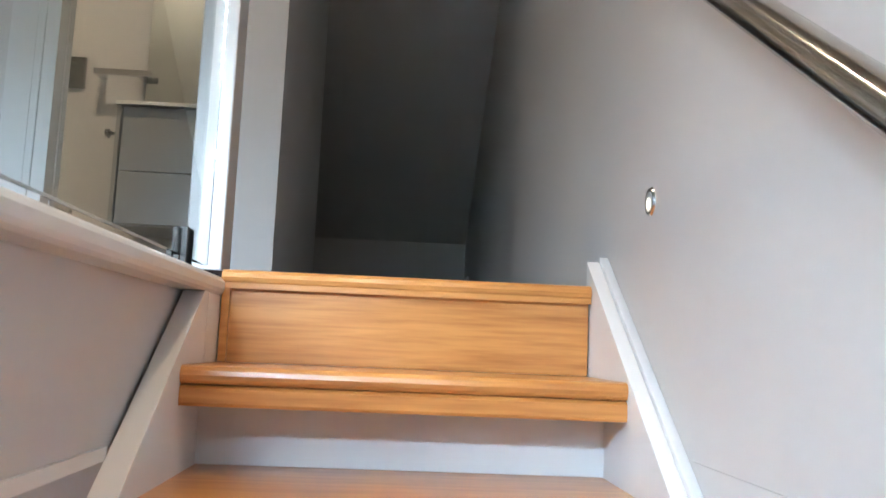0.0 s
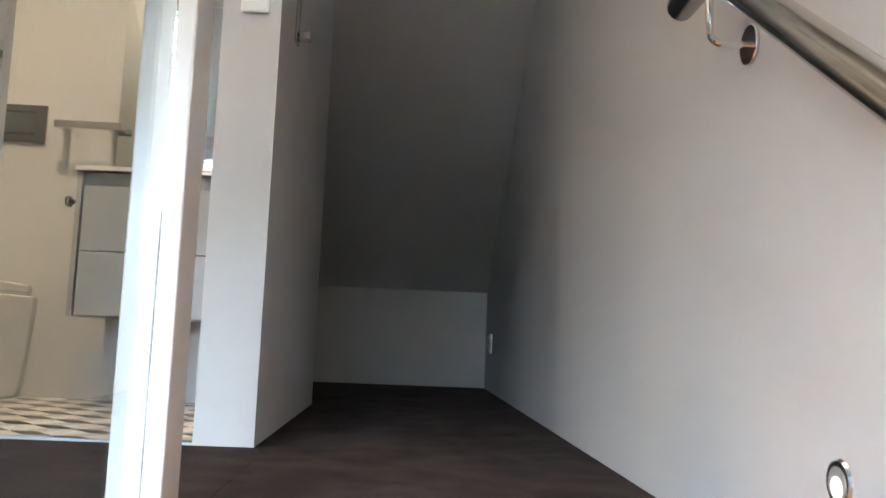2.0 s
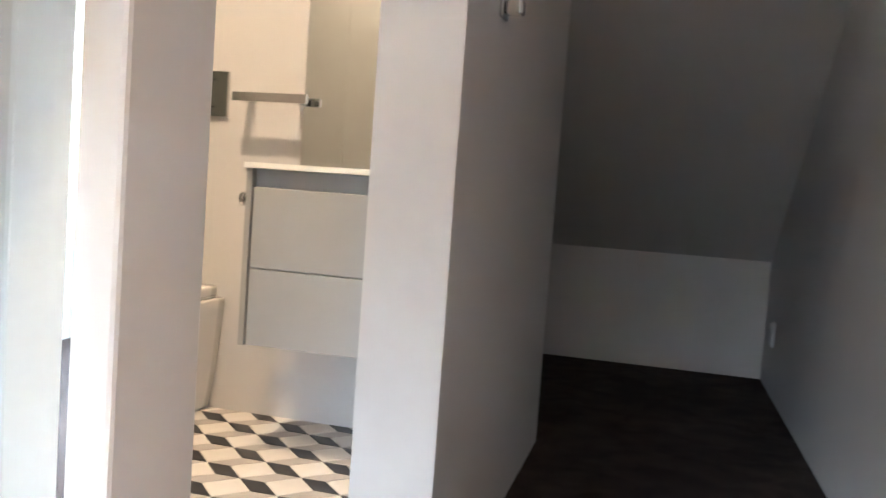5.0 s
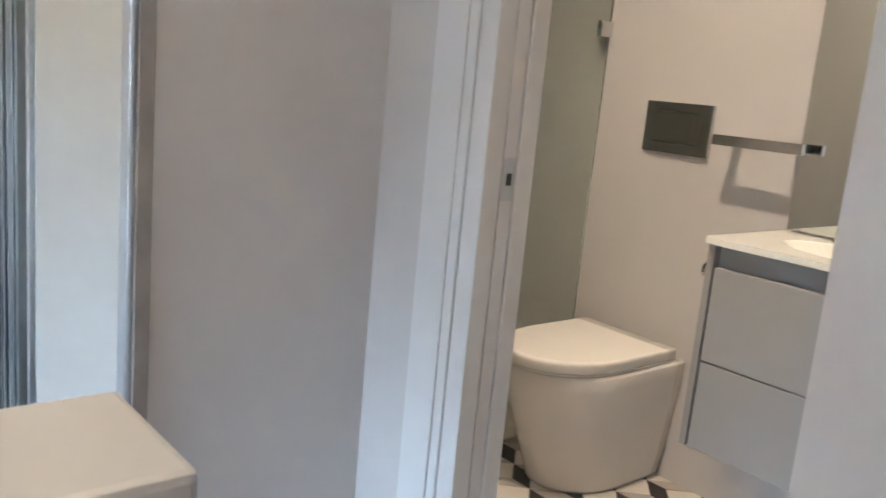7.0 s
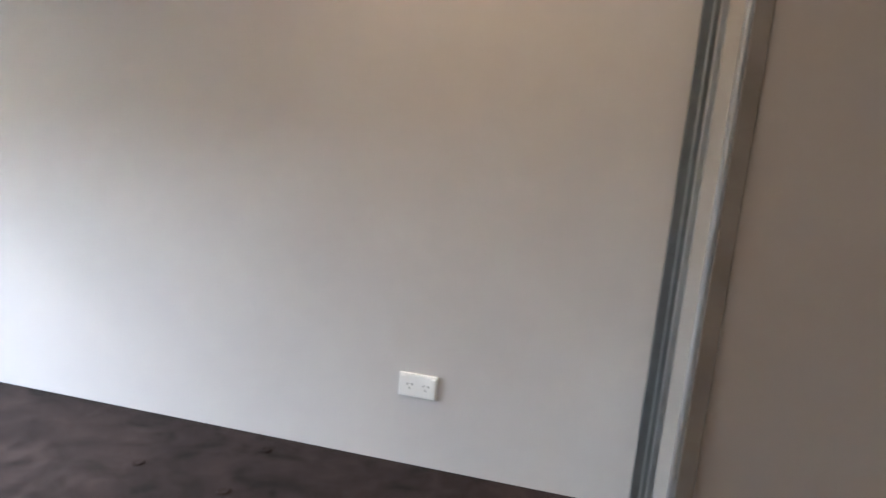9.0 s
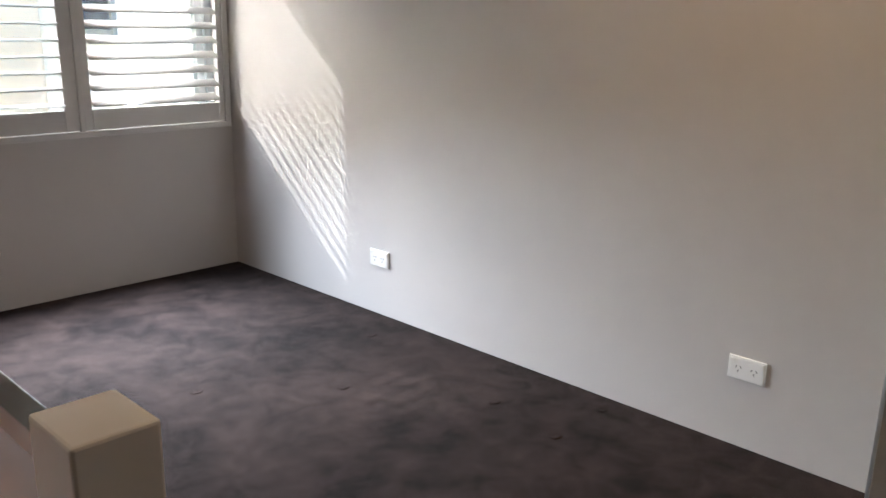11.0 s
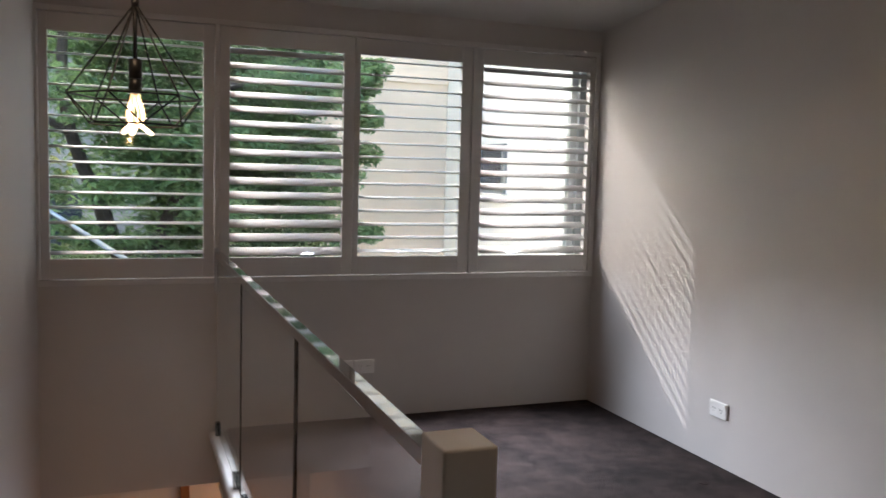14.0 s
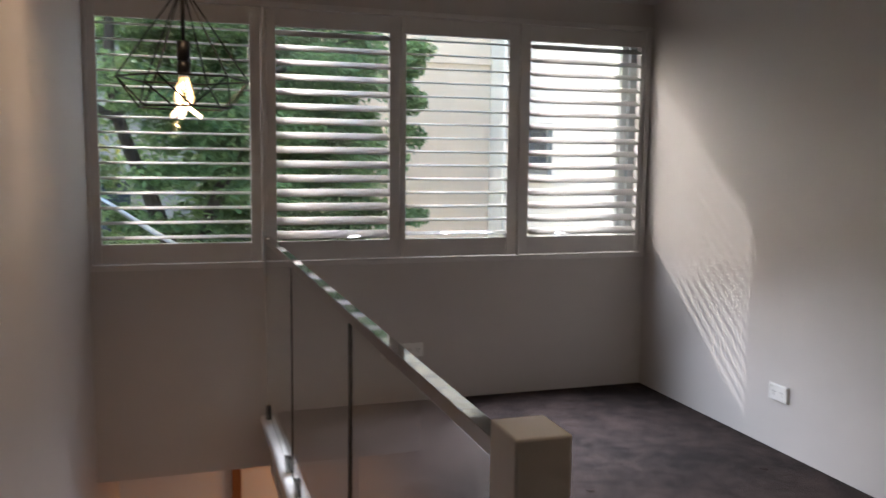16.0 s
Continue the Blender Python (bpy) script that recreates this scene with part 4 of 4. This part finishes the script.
for x in (1.0, 4.2, 8.0):
    house_window(far, "y", -22.0, x, x + 1.2, -0.9, 0.7)
ramp = empty("garden_rail", "pale metal rail sloping past the garden", "rail", (0.9, -6.2, -3.2))
place_part(rod("bar", (1.35, -6.2, 1.53), (-0.35, -6.2, 0.38), 0.022, BRUSHED), ramp)
place_part(rod("post", (0.95, -6.2, -3.2), (0.95, -6.2, 1.24), 0.02, BRUSHED), ramp)


def tree(label, base, trunk_r, limbs, clumps, leaf, per, size, seed):
    rnd = random.Random(seed)
    t = empty("tree", label, "tree", base)
    bm = bmesh.new()
    for a, b, r1, r2 in limbs:
        n = 5
        pa, pb = Vector(a), Vector(b)
        pts = [pa.lerp(pb, k / n) + Vector((rnd.uniform(-1, 1), rnd.uniform(-1, 1), 0)) * 0.05 * (0 < k < n) for k in range(n + 1)]
        for k in range(n):
            add_rod(bm, pts[k], pts[k + 1], r1 + (r2 - r1) * k / n, 8, r1 + (r2 - r1) * (k + 1) / n)
    place_part(part("trunk", bm, BARK), t)
    verts, faces = [], []
    for (x, y, z, rx, ry, rz) in clumps:
        for _ in range(per):
            d = Vector((rnd.gauss(0, 1), rnd.gauss(0, 1), rnd.gauss(0, 1))).normalized() * rnd.random() ** 0.45
            c = Vector((x + d.x * rx, y + d.y * ry, z + d.z * rz))
            q = Euler((rnd.uniform(-0.9, 0.9), rnd.uniform(-0.9, 0.9), rnd.uniform(0, 6.3))).to_matrix()
            s = size * rnd.uniform(0.6, 1.35)
            i = len(verts)
            for u, v, w in ((-1.0, 0, 0), (0, 0.34, 0.08), (1.0, 0, -0.15), (0, -0.34, 0.08)):
                verts.append(c + q @ Vector((u * s, v * s, w * s)))
            faces.append((i, i + 1, i + 2, i + 3))
    me = bpy.data.meshes.new("crown")
    me.from_pydata(verts, [], faces)
    me.materials.append(leaf)
    place_part(new("crown", me), t)
    return t


rc = random.Random(5)
crown = []
for k in range(230):
    # uneven outline: fuller in the middle, drooping tips towards the house
    x = rc.uniform(-2.55, 3.4)
    z = rc.uniform(-0.9, 3.3)
    if x < -2.05 and not (0.1 < z < 0.85 or 1.55 < z < 2.7):
        continue
    if 0.0 < x < 0.9 and -0.3 < z < 0.5 and rc.random() < 0.7:
        continue
    crown.append((x, -7.4 + rc.uniform(-0.8, 0.6), z, rc.uniform(0.22, 0.46), 0.34, rc.uniform(0.1, 0.22)))
# a fuller inner mass
crown += [(rc.uniform(-2.0, 0.75), -7.9 + rc.uniform(-0.4, 0.3), rc.uniform(-0.7, 3.2), 0.5, 0.3, 0.3) for _ in range(80)]
crown += [(rc.uniform(-1.72, -0.6), -8.0 + rc.uniform(-0.4, 0.3), rc.uniform(-0.7, 3.2), 0.5, 0.3, 0.3) for _ in range(110)]
crown += [(rc.uniform(-2.5, -2.05), -7.4 + rc.uniform(-0.4, 0.4), rc.uniform(1.6, 2.75), 0.18, 0.25, 0.13) for _ in range(8)]
crown += [(rc.uniform(-2.5, -2.05), -7.4 + rc.uniform(-0.4, 0.4), rc.uniform(0.1, 0.85), 0.18, 0.25, 0.11) for _ in range(5)]
# unseen clumps above the view, added to keep sun off the eastern shutters
crown += [(rc.uniform(1.6, 4.6), -7.3 + rc.uniform(-0.9, 0.7), rc.uniform(3.5, 6.4), 0.5, 0.45, 0.3) for _ in range(34)]
TREE_LIMBS = [((-0.3, -7.6, -3.2), (-0.1, -7.6, 0.1), 0.14, 0.1), ((-0.1, -7.6, 0.1), (0.5, -7.5, 1.7), 0.09, 0.06), ((-0.1, -7.6, 0.1), (-0.9, -7.6, 2.2), 0.085, 0.045),
              ((-0.9, -7.6, 2.2), (-1.8, -7.5, 2.6), 0.04, 0.012), ((-0.9, -7.6, 2.2), (-0.7, -7.5, 3.6), 0.045, 0.02), ((0.5, -7.5, 1.7), (0.7, -7.4, 4.0), 0.06, 0.03), ((0.7, -7.4, 4.0), (2.6, -7.3, 5.4), 0.04, 0.02), ((0.5, -7.5, 1.7), (2.0, -7.4, 2.6), 0.04, 0.015)]
tree("leafy green tree with drooping foliage outside the window", (-0.3, -7.6, -3.2), 0.1, TREE_LIMBS, crown, LEAF, 320, 0.05, 3)
back_crown = [(rc.uniform(-1.2, 8.0), -13 + rc.uniform(-2, 2), rc.uniform(-2.6, 3.8), 0.9, 0.8, 0.5) for _ in range(22)]
tree("yellow-green tree further off in the garden", (2.4, -13.0, -3.2), 0.15,
     [((2.4, -13, -3.2), (2.2, -13, 1.0), 0.18, 0.1), ((2.2, -13, 1.0), (1.2, -13, 3.0), 0.1, 0.03), ((2.2, -13, 1.0), (3.6, -13, 3.0), 0.1, 0.03)],
     back_crown, LEAF_YELLOW, 160, 0.11, 9)

# ---- floor tiles of the bathroom, last ----
P, Q, R_ = Vector((0.0735, 0.0)), Vector((0.0695, -0.0745)), Vector((0.0695, 0.0745))
LA, LB = P + R_, P + Q
O = Vector((-1.4089, 1.7195))


def tile_mesh(u, v, mat):
    bm = bmesh.new()
    c = (u + v) / 2
    corners = [Vector((0, 0)), u, u + v, v]
    grow = 0.0016
    ring0, ring1, ring2 = [], [], []
    for k in range(4):
        a, b0, b1 = corners[k], corners[k - 1], corners[(k + 1) % 4]
        d = ((b0 - a).normalized() + (b1 - a).normalized())
        sn = abs((b0 - a).normalized().cross((b1 - a).normalized()))
        inset = a + d * grow / max(sn, 0.2)
        inset2 = a + d * (grow + 0.001) / max(sn, 0.2)
        ring0.append(bm.verts.new((inset.x, inset.y, -0.006)))
        ring1.append(bm.verts.new((inset.x, inset.y, -0.0008)))
        ring2.append(bm.verts.new((inset2.x, inset2.y, 0.0)))
    for lo, hi in ((ring0, ring1), (ring1, ring2)):
        for k in range(4):
            bm.faces.new((lo[k], lo[(k + 1) % 4], hi[(k + 1) % 4], hi[k]))
    bm.faces.new(ring2)
    bmesh.ops.recalc_face_normals(bm, faces=bm.faces[:])
    me = bpy.data.meshes.new("tile")
    bm.to_mesh(me)
    bm.free()
    me.materials.append(mat)
    return me


KINDS = ((tile_mesh(Q, P, TILE_BLACK), Vector((0, 0)), Q + P), (tile_mesh(P, R_, TILE_GREY), Vector((0, 0)), P + R_), (tile_mesh(Q, R_, TILE_WHITE), P, Q + R_))
for i in range(-14, 15):
    for j in range(-14, 15):
        base = O + LB * i + LA * j
        for me, off, span in KINDS:
            c = base + off + span / 2
            if -1.945 < c.x < -0.62 and DOOR_Y + 0.03 < c.y < BATH_Y + 0.02:
                t = new("tile", me)
                t.parent = bath_floor
                t.location = (base.x + off.x, base.y + off.y, 0)
